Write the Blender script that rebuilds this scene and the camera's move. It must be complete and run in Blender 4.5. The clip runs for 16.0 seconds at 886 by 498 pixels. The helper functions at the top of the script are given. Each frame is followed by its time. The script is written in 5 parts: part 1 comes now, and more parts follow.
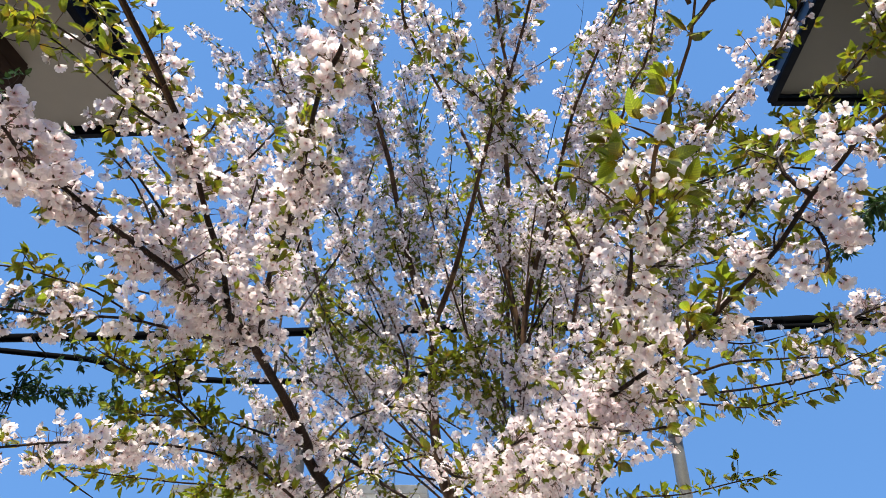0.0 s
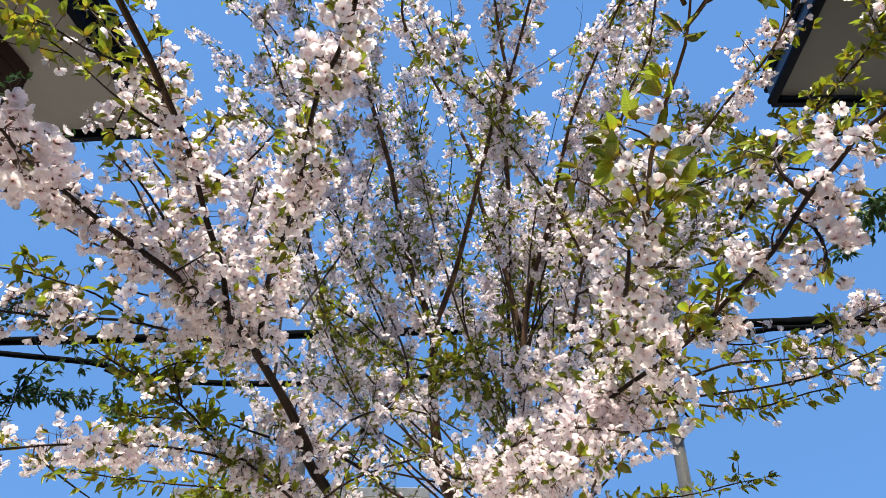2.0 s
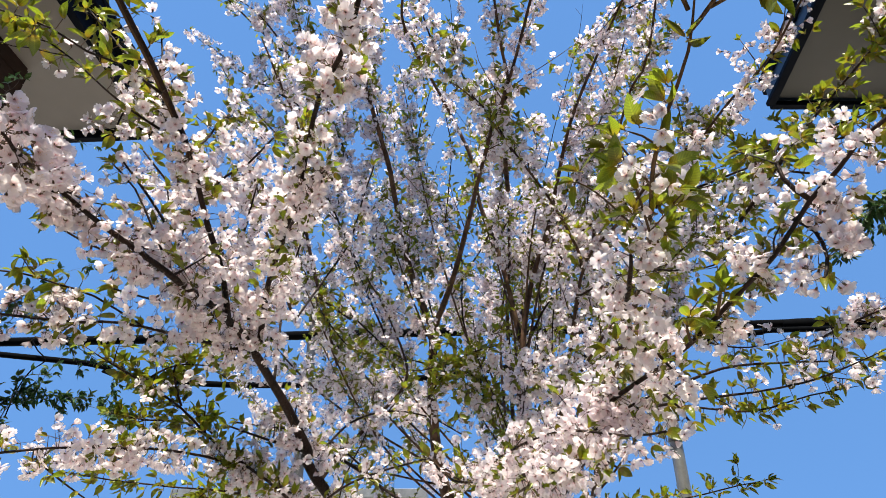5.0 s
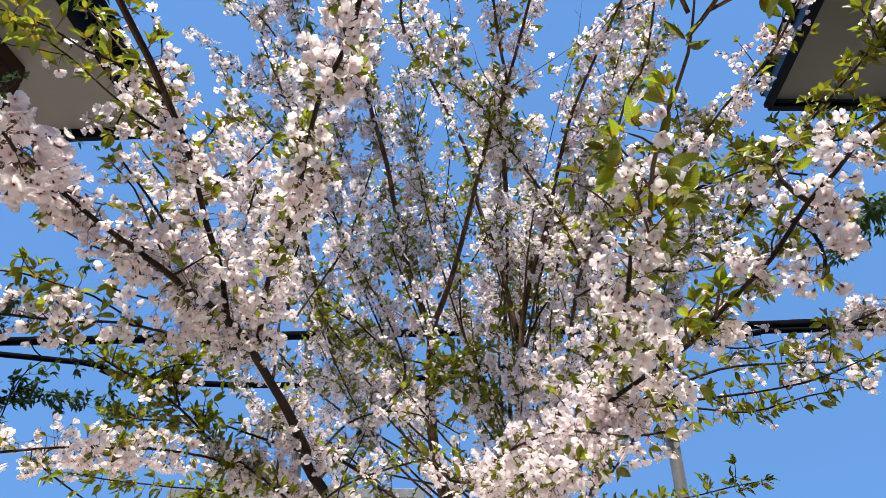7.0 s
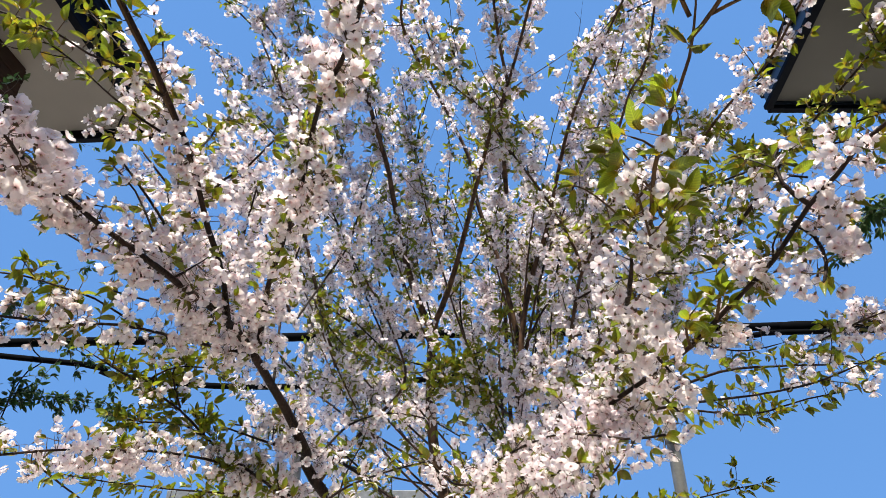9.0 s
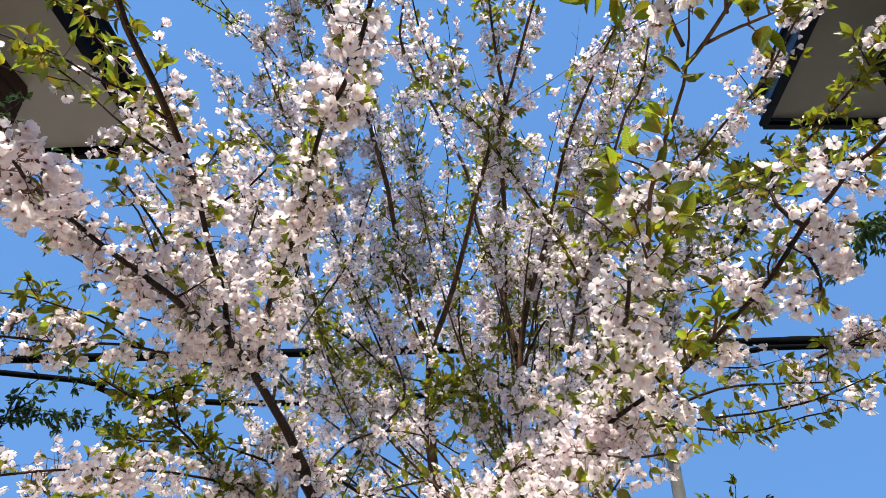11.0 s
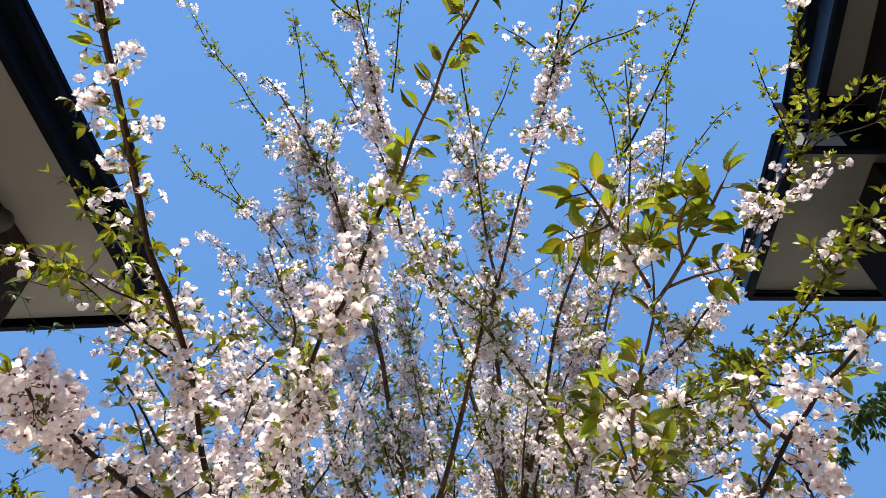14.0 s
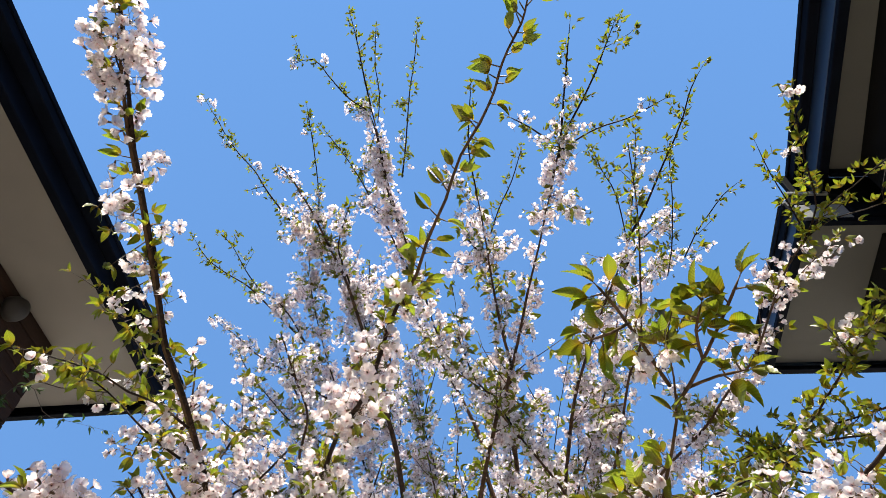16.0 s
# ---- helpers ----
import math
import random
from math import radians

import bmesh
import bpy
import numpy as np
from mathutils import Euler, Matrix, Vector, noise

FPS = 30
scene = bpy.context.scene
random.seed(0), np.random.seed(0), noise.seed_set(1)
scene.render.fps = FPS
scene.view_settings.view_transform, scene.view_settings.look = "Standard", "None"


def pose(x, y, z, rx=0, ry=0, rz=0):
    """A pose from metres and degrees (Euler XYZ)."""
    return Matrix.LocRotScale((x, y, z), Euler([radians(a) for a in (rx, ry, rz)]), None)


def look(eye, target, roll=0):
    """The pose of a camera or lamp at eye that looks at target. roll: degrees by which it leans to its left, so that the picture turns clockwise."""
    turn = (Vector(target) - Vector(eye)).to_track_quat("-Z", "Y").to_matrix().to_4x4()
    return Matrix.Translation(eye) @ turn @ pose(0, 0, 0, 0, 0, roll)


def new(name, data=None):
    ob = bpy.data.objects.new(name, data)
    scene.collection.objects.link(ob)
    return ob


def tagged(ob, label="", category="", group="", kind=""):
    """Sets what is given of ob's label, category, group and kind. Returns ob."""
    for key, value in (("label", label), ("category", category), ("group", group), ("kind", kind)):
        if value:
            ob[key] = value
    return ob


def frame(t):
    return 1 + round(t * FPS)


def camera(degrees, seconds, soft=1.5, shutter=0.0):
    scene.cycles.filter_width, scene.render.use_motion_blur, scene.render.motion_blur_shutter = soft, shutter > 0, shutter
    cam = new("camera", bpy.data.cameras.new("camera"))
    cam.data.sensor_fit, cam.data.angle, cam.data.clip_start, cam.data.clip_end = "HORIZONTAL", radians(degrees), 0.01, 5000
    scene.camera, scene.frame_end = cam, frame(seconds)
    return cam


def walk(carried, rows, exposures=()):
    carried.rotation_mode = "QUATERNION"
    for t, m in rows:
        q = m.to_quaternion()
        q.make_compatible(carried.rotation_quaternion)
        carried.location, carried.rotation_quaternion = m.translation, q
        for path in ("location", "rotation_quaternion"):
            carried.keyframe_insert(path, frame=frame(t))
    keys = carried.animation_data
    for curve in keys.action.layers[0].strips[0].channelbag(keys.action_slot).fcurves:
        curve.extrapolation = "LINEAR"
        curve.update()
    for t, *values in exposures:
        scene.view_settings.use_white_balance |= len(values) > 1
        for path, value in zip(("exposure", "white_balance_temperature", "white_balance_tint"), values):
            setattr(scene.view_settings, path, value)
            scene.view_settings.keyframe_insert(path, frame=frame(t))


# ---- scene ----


def aim(x, y, z, pitch, roll, yaw):
    """A camera at x, y, z that looks pitch degrees up, yaw to its left, and leans by roll."""
    return pose(x, y, z, 90 + pitch, 0, yaw) @ pose(0, 0, 0, 0, 0, roll)


cam = camera(74.0, 16.0, soft=0.7)
PATH = [
    (0.0, aim(0.0000, 0.0000, 1.5000, 28.00, 0.00, 0.00)),
    (0.5, aim(0.0097, -0.0013, 1.4895, 28.22, -0.19, 0.22)),
    (1.0, aim(0.0132, 0.0037, 1.4958, 28.23, -0.16, 0.21)),
    (1.5, aim(0.0081, 0.0012, 1.4987, 28.21, -0.09, 0.10)),
    (2.0, aim(0.0066, -0.0010, 1.4971, 28.23, -0.07, 0.15)),
    (2.5, aim(0.0097, 0.0006, 1.5028, 28.21, 0.04, 0.22)),
    (3.0, aim(0.0140, 0.0019, 1.5000, 28.26, -0.16, 0.22)),
    (3.5, aim(0.0131, -0.0021, 1.4962, 28.31, -0.10, 0.25)),
    (4.0, aim(0.0077, -0.0026, 1.4983, 28.31, -0.08, 0.15)),
    (6.5, aim(-0.0041, -0.0019, 1.5067, 28.26, -0.08, -0.27)),
    (7.0, aim(-0.0048, -0.0055, 1.5032, 28.30, -0.07, -0.32)),
    (7.5, aim(0.0019, -0.0067, 1.5004, 28.35, -0.06, -0.23)),
    (8.0, aim(-0.0003, -0.0093, 1.5001, 28.30, -0.10, -0.25)),
    (8.5, aim(-0.0042, -0.0060, 1.5031, 28.37, -0.06, -0.31)),
    (11.0, aim(-0.0111, -0.0283, 1.5107, 29.80, -0.20, -0.53)),
    (11.5, aim(-0.0086, -0.0411, 1.5235, 31.49, -0.36, -0.81)),
    (12.0, aim(-0.0049, -0.0680, 1.5287, 33.33, -0.69, -1.24)),
    (12.5, aim(0.0016, -0.0902, 1.5417, 35.68, -0.39, -2.07)),
    (13.0, aim(-0.0001, -0.1168, 1.5489, 38.93, -1.42, -2.74)),
    (13.5, aim(-0.0013, -0.1375, 1.5550, 42.30, -0.48, -1.48)),
    (14.0, aim(-0.0030, -0.1543, 1.5646, 44.97, -0.52, -1.12)),
    (14.5, aim(-0.0057, -0.1691, 1.5782, 46.96, -1.08, -1.33)),
    (15.0, aim(-0.0101, -0.1810, 1.5843, 48.92, -1.18, -1.22)),
    (15.5, aim(-0.0138, -0.1890, 1.5893, 50.63, -0.92, -0.24)),
    (16.0, aim(-0.0139, -0.2008, 1.5888, 52.08, -0.83, 0.18)),
]
walk(cam, PATH, exposures=((0.0, 1.56, 7300, 4), (11.0, 1.56, 7300, 4), (16.0, 1.6, 7650, 4)))

# ---- world and sun ----
SUN_HIGH, SUN_AZIMUTH = 69, -174   # degrees; azimuth from +y towards +x
world = bpy.data.worlds.new("sky")
scene.world = world
world.use_nodes = True
sky = world.node_tree.nodes.new("ShaderNodeTexSky")
sky.sky_type, sky.sun_disc = "NISHITA", False
sky.sun_elevation, sky.sun_rotation = radians(SUN_HIGH), radians(SUN_AZIMUTH)
sky.air_density, sky.dust_density, sky.ozone_density, sky.altitude = 1.0, 0.02, 3.0, 4000
up = world.node_tree.nodes.new("ShaderNodeTexCoord")
clear = world.node_tree.nodes.new("ShaderNodeVectorMath")   # sky lookup raised towards the zenith: little haze near the horizon
clear.operation = "ADD"
clear.inputs[1].default_value = (0, 0, 0.7)
level = world.node_tree.nodes.new("ShaderNodeVectorMath")
level.operation = "NORMALIZE"
world.node_tree.links.new(up.outputs["Generated"], clear.inputs[0])
world.node_tree.links.new(clear.outputs[0], level.inputs[0])
world.node_tree.links.new(level.outputs[0], sky.inputs["Vector"])
rich = world.node_tree.nodes.new("ShaderNodeHueSaturation")
rich.inputs["Saturation"].default_value = 1.15
world.node_tree.links.new(sky.outputs[0], rich.inputs["Color"])
world.node_tree.links.new(rich.outputs[0], world.node_tree.nodes["Background"].inputs[0])
world.node_tree.nodes["Background"].inputs[1].default_value = 0.15
sun = new("sun", bpy.data.lights.new("sun", "SUN"))
sun.data.energy, sun.data.angle, sun.data.color = 3.15, radians(0.53), (1.0, 0.965, 0.92)
h, a = radians(SUN_HIGH), radians(SUN_AZIMUTH)
sun.matrix_world = look((math.sin(a) * math.cos(h) * 30, math.cos(a) * math.cos(h) * 30, math.sin(h) * 30), (0, 0, 0))


# ---- materials ----
def material(name, rough=0.6, metal=0.0):
    m = bpy.data.materials.new(name)
    m.use_nodes = True
    b = m.node_tree.nodes["Principled BSDF"]
    b.inputs["Roughness"].default_value, b.inputs["Metallic"].default_value = rough, metal
    return m, m.node_tree.nodes, m.node_tree.links, b


def ramp(nodes, links, source, *stops):
    r = nodes.new("ShaderNodeValToRGB")
    while len(r.color_ramp.elements) < len(stops):
        r.color_ramp.elements.new(0.5)
    for e, (at, colour) in zip(r.color_ramp.elements, stops):
        e.position, e.color = at, (*colour, 1)
    links.new(source, r.inputs[0])
    return r.outputs[0]


def noise_map(nodes, links, scale, detail=4.0, stretch=(1, 1, 1)):
    c = nodes.new("ShaderNodeTexCoord")
    mp = nodes.new("ShaderNodeMapping")
    mp.inputs["Scale"].default_value = stretch
    n = nodes.new("ShaderNodeTexNoise")
    n.inputs["Scale"].default_value, n.inputs["Detail"].default_value = scale, detail
    links.new(c.outputs["Object"], mp.inputs[0])
    links.new(mp.outputs[0], n.inputs["Vector"])
    return n.outputs["Fac"]


def surface(name, dark, light, scale=6.0, rough=0.6, bump=0.15, grain=60.0, metal=0.0, stretch=(1, 1, 1), shine=0.5):
    """Two scales of noise: broad stains in the colour, fine grain in the relief."""
    m, nodes, links, b = material(name, rough, metal)
    b.inputs["Specular IOR Level"].default_value = shine
    broad, fine = noise_map(nodes, links, scale, 5.0, stretch), noise_map(nodes, links, grain, 6.0, stretch)
    mix = nodes.new("ShaderNodeMath")
    mix.operation = "MULTIPLY_ADD"
    mix.inputs[1].default_value, mix.inputs[2].default_value = 0.35, 0.0
    links.new(fine, mix.inputs[0])
    add = nodes.new("ShaderNodeMath")
    add.operation = "MULTIPLY_ADD"
    add.inputs[1].default_value = 0.65
    links.new(broad, add.inputs[0])
    links.new(mix.outputs[0], add.inputs[2])
    links.new(ramp(nodes, links, add.outputs[0], (0.32, dark), (0.68, light)), b.inputs["Base Color"])
    bp = nodes.new("ShaderNodeBump")
    bp.inputs["Strength"].default_value, bp.inputs["Distance"].default_value = bump, 0.01
    links.new(fine, bp.inputs["Height"])
    links.new(bp.outputs[0], b.inputs["Normal"])
    return m


def thin(name, stops, per_object, through_share, gloss=0.15, vary=0.25, rough=0.45, veins=0.0, clear=0.0):
    """A petal or leaf: colour along it from base to tip, varied piece by piece; light passes through it."""
    m, nodes, links, b = material(name, rough)
    at = nodes.new("ShaderNodeAttribute")
    at.attribute_name = "radial"
    colour = ramp(nodes, links, at.outputs["Fac"], *stops)
    rnd = nodes.new("ShaderNodeObjectInfo" if per_object else "ShaderNodeNewGeometry")
    source = rnd.outputs["Random"] if per_object else rnd.outputs["Random Per Island"]
    hsv = nodes.new("ShaderNodeHueSaturation")
    for socket, low, high in (("Hue", 0.5 - vary * 0.035, 0.5 + vary * 0.045), ("Value", 1 - vary, 1 + vary * 0.6)):
        mr = nodes.new("ShaderNodeMapRange")
        mr.inputs["To Min"].default_value, mr.inputs["To Max"].default_value = low, high
        links.new(source, mr.inputs[0])
        links.new(mr.outputs[0], hsv.inputs[socket])
    if veins:
        ac = nodes.new("ShaderNodeAttribute")
        ac.attribute_name = "across"
        m1 = nodes.new("ShaderNodeMath")   # side veins rise slantwise from the midrib
        m1.operation, m1.inputs[1].default_value = "MULTIPLY_ADD", -0.16
        links.new(ac.outputs["Fac"], m1.inputs[0])
        links.new(at.outputs["Fac"], m1.inputs[2])
        m2 = nodes.new("ShaderNodeMath")
        m2.operation, m2.inputs[1].default_value = "PINGPONG", 0.045
        links.new(m1.outputs[0], m2.inputs[0])
        line = nodes.new("ShaderNodeMapRange")
        line.inputs["From Max"].default_value, line.inputs["To Min"].default_value, line.inputs["To Max"].default_value = 0.045, 1.25, 0.85
        links.new(m2.outputs[0], line.inputs[0])
        rib = nodes.new("ShaderNodeMapRange")
        rib.inputs["From Max"].default_value, rib.inputs["To Min"].default_value, rib.inputs["To Max"].default_value = 0.09, 1.45, 1.0
        links.new(ac.outputs["Fac"], rib.inputs[0])
        both = nodes.new("ShaderNodeMath")
        both.operation = "MULTIPLY"
        links.new(line.outputs[0], both.inputs[0])
        links.new(rib.outputs[0], both.inputs[1])
        tint = nodes.new("ShaderNodeVectorMath")
        tint.operation = "SCALE"
        links.new(colour, tint.inputs[0])
        links.new(both.outputs[0], tint.inputs["Scale"])
        colour = tint.outputs[0]
        bp = nodes.new("ShaderNodeBump")
        bp.inputs["Strength"].default_value, bp.inputs["Distance"].default_value = veins, 0.002
        links.new(m2.outputs[0], bp.inputs["Height"])
        links.new(bp.outputs[0], b.inputs["Normal"])
    links.new(colour, hsv.inputs["Color"])
    links.new(hsv.outputs[0], b.inputs["Base Color"])
    b.inputs["Specular IOR Level"].default_value = gloss
    tr = nodes.new("ShaderNodeBsdfTranslucent")
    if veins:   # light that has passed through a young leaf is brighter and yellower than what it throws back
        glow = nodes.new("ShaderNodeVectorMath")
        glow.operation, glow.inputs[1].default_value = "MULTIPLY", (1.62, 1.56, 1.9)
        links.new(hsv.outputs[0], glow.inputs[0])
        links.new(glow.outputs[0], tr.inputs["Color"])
    else:
        links.new(hsv.outputs[0], tr.inputs["Color"])
    mx = nodes.new("ShaderNodeMixShader")
    mx.inputs[0].default_value = through_share
    links.new(b.outputs[0], mx.inputs[1])
    links.new(tr.outputs[0], mx.inputs[2])
    last = mx.outputs[0]
    if clear:   # a thin petal lets a little light straight through
        tp, mc = nodes.new("ShaderNodeBsdfTransparent"), nodes.new("ShaderNodeMixShader")
        mc.inputs[0].default_value = clear
        links.new(last, mc.inputs[1])
        links.new(tp.outputs[0], mc.inputs[2])
        last = mc.outputs[0]
    links.new(last, nodes["Material Output"].inputs["Surface"])
    return m


PETAL = ((0.0, (0.50, 0.10, 0.13)), (0.13, (0.80, 0.52, 0.54)), (0.34, (0.935, 0.835, 0.86)), (1.0, (0.955, 0.89, 0.91)))
LEAF = ((0.0, (0.26, 0.16, 0.013)), (0.4, (0.175, 0.195, 0.012)), (1.0, (0.125, 0.158, 0.012)))
# Greens of the background trees, darkened to hold the shade on them
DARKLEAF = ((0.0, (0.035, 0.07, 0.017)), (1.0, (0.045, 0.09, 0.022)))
petal_mass = thin("petal", PETAL, False, 0.63, vary=0.16, clear=0.16)
petal_one = thin("petal_single", PETAL, True, 0.63, vary=0.16, clear=0.16)
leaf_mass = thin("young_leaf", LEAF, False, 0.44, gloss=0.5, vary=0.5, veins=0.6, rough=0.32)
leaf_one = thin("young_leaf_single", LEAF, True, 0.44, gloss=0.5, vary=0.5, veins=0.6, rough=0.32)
shaded_leaf = thin("shaded_leaf", DARKLEAF, False, 0.25, gloss=0.3, vary=0.4)
stalk = surface("flower_stalk", (0.04, 0.017, 0.009), (0.105, 0.058, 0.021), 40, 0.6)
anther = surface("anther", (0.5, 0.32, 0.12), (0.75, 0.55, 0.25), 90, 0.7)
bark = surface("cherry_bark", (0.004, 0.0025, 0.002), (0.032, 0.014, 0.009), 14, 0.62, 0.8, 90, stretch=(1, 1, 0.5), shine=0.2)
# Lighter bark for trunk and far stems, their sunlit tone put into the colour
sunlit_bark = surface("sunlit_cherry_bark", (0.009, 0.006, 0.004), (0.145, 0.078, 0.046), 18, 0.7, 0.9, 70, stretch=(1, 1, 0.4), shine=0.2)
young_bark = surface("young_cherry_bark", (0.022, 0.011, 0.006), (0.115, 0.060, 0.026), 30, 0.6, 0.5, 90, stretch=(1, 1, 0.5), shine=0.25)
dark_bark = surface("dark_bark", (0.02, 0.015, 0.012), (0.07, 0.05, 0.04), 14, 0.8, 0.6, 90)
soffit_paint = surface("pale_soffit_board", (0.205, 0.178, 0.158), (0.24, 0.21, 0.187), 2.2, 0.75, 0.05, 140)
# Darker copy of the soffit board: the right eaves' shade put into the colour
shaded_soffit = surface("shaded_soffit_board", (0.086, 0.079, 0.070), (0.101, 0.093, 0.083), 2.2, 0.75, 0.05, 140)
grey_dull = surface("dull_grey_plastic", (0.014, 0.010, 0.008), (0.024, 0.018, 0.014), 4, 0.7, 0.05, 80)
navy_face = surface("blue_fascia_paint", (0.012, 0.022, 0.042), (0.019, 0.034, 0.060), 3, 0.4, 0.03, 120)
grey_paint = surface("grey_blue_paint", (0.24, 0.245, 0.265), (0.30, 0.305, 0.325), 3, 0.5, 0.03, 120)
navy = surface("dark_blue_metal", (0.002, 0.0025, 0.005), (0.004, 0.006, 0.012), 5, 0.75, 0.03, 120, shine=0.06)
brown_wall = surface("brown_cladding", (0.014, 0.006, 0.0035), (0.034, 0.015, 0.008), 7, 0.8, 0.3, 60, stretch=(1, 0.15, 1), shine=0.2)
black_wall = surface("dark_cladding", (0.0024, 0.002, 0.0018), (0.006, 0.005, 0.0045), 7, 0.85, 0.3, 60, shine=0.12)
roof_tile = surface("roof_tile", (0.03, 0.03, 0.034), (0.08, 0.08, 0.085), 4, 0.6, 0.3, 40)
grey_metal = surface("galvanised_steel", (0.16, 0.16, 0.155), (0.27, 0.268, 0.255), 8, 0.45, 0.08, 90, 0.4)
dark_metal = surface("weathered_steel", (0.05, 0.05, 0.055), (0.11, 0.11, 0.115), 8, 0.55, 0.1, 90, 0.3)
rubber = surface("cable_sheath", (0.0012, 0.0014, 0.002), (0.003, 0.0034, 0.0045), 9, 0.9, 0.15, 60, shine=0.05)
white_wall = surface("white_render", (0.55, 0.55, 0.55), (0.74, 0.74, 0.73), 1.5, 0.85, 0.2, 30)
# Unseen ground, made pale as a reflector that brightens undersides
earth = surface("bounce_ground", (0.36, 0.334, 0.295), (0.48, 0.45, 0.402), 1.2, 0.95, 0.5, 45)
glass_dark = surface("window_glass", (0.015, 0.018, 0.022), (0.03, 0.035, 0.04), 2, 0.08, 0.0)


# ---- mesh helpers ----
def mesh_object(name, verts, faces, mat, parent=None, label="", smooth=True):
    me = bpy.data.meshes.new(name)
    me.from_pydata([tuple(v) for v in verts], [], faces)
    me.materials.append(mat)
    if smooth:
        me.polygons.foreach_set("use_smooth", [True] * len(me.polygons))
    me.update()
    ob = new(name, me)
    ob.parent = parent
    return tagged(ob, label)


def slab(name, low, high, mat, parent=None, label=""):
    """A solid between two outlines of equal length, low and high, listed anticlockwise from above."""
    n = len(low)
    bm = bmesh.new()
    a, b = [bm.verts.new(p) for p in low], [bm.verts.new(p) for p in high]
    bm.faces.new(a[::-1]), bm.faces.new(b)
    for i in range(n):
        j = (i + 1) % n
        bm.faces.new((a[i], a[j], b[j], b[i]))
    bmesh.ops.recalc_face_normals(bm, faces=bm.faces)
    bmesh.ops.bevel(bm, geom=bm.edges[:], offset=0.006, segments=1, affect="EDGES")
    me = bpy.data.meshes.new(name)
    bm.to_mesh(me)
    bm.free()
    me.materials.append(mat)
    ob = new(name, me)
    ob.parent = parent
    return tagged(ob, label)


def prism(name, outline, z0, z1, mat, parent=None, label=""):
    return slab(name, [(x, y, z0) for x, y in outline], [(x, y, z1) for x, y in outline], mat, parent, label)


def strip(name, p, q, z0, z1, width, mat, parent=None, label=""):
    """A straight bar in plan from p to q, width to its left, between two heights."""
    d = Vector((q[0] - p[0], q[1] - p[1])).normalized()
    n = Vector((-d.y, d.x)) * width
    o = [p, q, (q[0] + n.x, q[1] + n.y), (p[0] + n.x, p[1] + n.y)]
    return prism(name, o, z0, z1, mat, parent, label)


def smooth_line(points, step):
    """A Catmull-Rom line through the points, at even steps."""
    p = np.array(points, float)
    p = np.vstack([2 * p[0] - p[1], p, 2 * p[-1] - p[-2]])
    out = []
    for i in range(1, len(p) - 2):
        n = max(2, int(np.linalg.norm(p[i + 1] - p[i]) / step))
        t = np.linspace(0, 1, n, endpoint=False)[:, None]
        out.append(0.5 * (2 * p[i] + (p[i + 1] - p[i - 1]) * t + (2 * p[i - 1] - 5 * p[i] + 4 * p[i + 1] - p[i + 2]) * t**2
                          + (3 * p[i] - p[i - 1] - 3 * p[i + 1] + p[i + 2]) * t**3))
    return np.vstack(out + [p[-2:-1]])


def tube(line, radii, sides, rng=None, rough=0.0):
    """Rings along a line: vertices and faces, closed at both ends."""
    line = np.asarray(line, float)
    n = len(line)
    tangent = np.gradient(line, axis=0)
    tangent /= np.linalg.norm(tangent, axis=1, keepdims=True) + 1e-9
    side = np.cross(tangent[0], (0.31, 0.2, 0.93))
    verts = np.empty((n * sides, 3))
    angle = np.arange(sides) * 2 * np.pi / sides
    for i in range(n):
        side = side - tangent[i] * (side @ tangent[i])
        side /= np.linalg.norm(side) + 1e-9
        up = np.cross(tangent[i], side)
        r = radii[i] * (1 + (rough * rng.standard_normal(sides) if rough else 0))
        verts[i * sides:(i + 1) * sides] = line[i] + (np.cos(angle) * r)[:, None] * side + (np.sin(angle) * r)[:, None] * up
    faces = []
    for i in range(n - 1):
        for j in range(sides):
            k = (j + 1) % sides
            faces.append((i * sides + j, i * sides + k, (i + 1) * sides + k, (i + 1) * sides + j))
    faces += [tuple(range(sides))[::-1], tuple(range((n - 1) * sides, n * sides))]
    return verts, faces


def joined(pieces):
    verts, faces, at = [], [], 0
    for v, f in pieces:
        verts.append(v)
        faces += [tuple(i + at for i in q) for q in f]
        at += len(v)
    return np.vstack(verts), faces


# ---- petals and leaves, as templates ----
class Template:
    """Triangles and quads as one list of loops, with a material index a face and a radial value a vertex."""

    def __init__(self):
        self.v, self.f, self.m, self.r, self.side = [], [], [], [], None

    def add(self, verts, faces, mat, radial):
        at = len(self.v)
        self.v += [tuple(v) for v in verts]
        self.r += list(radial)
        self.f += [tuple(i + at for i in q) for q in faces]
        self.m += [mat] * len(faces)

    def done(self):
        self.v, self.r, self.m = np.array(self.v, float), np.array(self.r, float), np.array(self.m, int)
        self.side = np.zeros(len(self.v)) if self.side is None else np.array(self.side, float)
        self.start = np.cumsum([0] + [len(q) for q in self.f])[:-1]
        self.count = np.array([len(q) for q in self.f])
        self.loop = np.array([i for q in self.f for i in q])
        return self


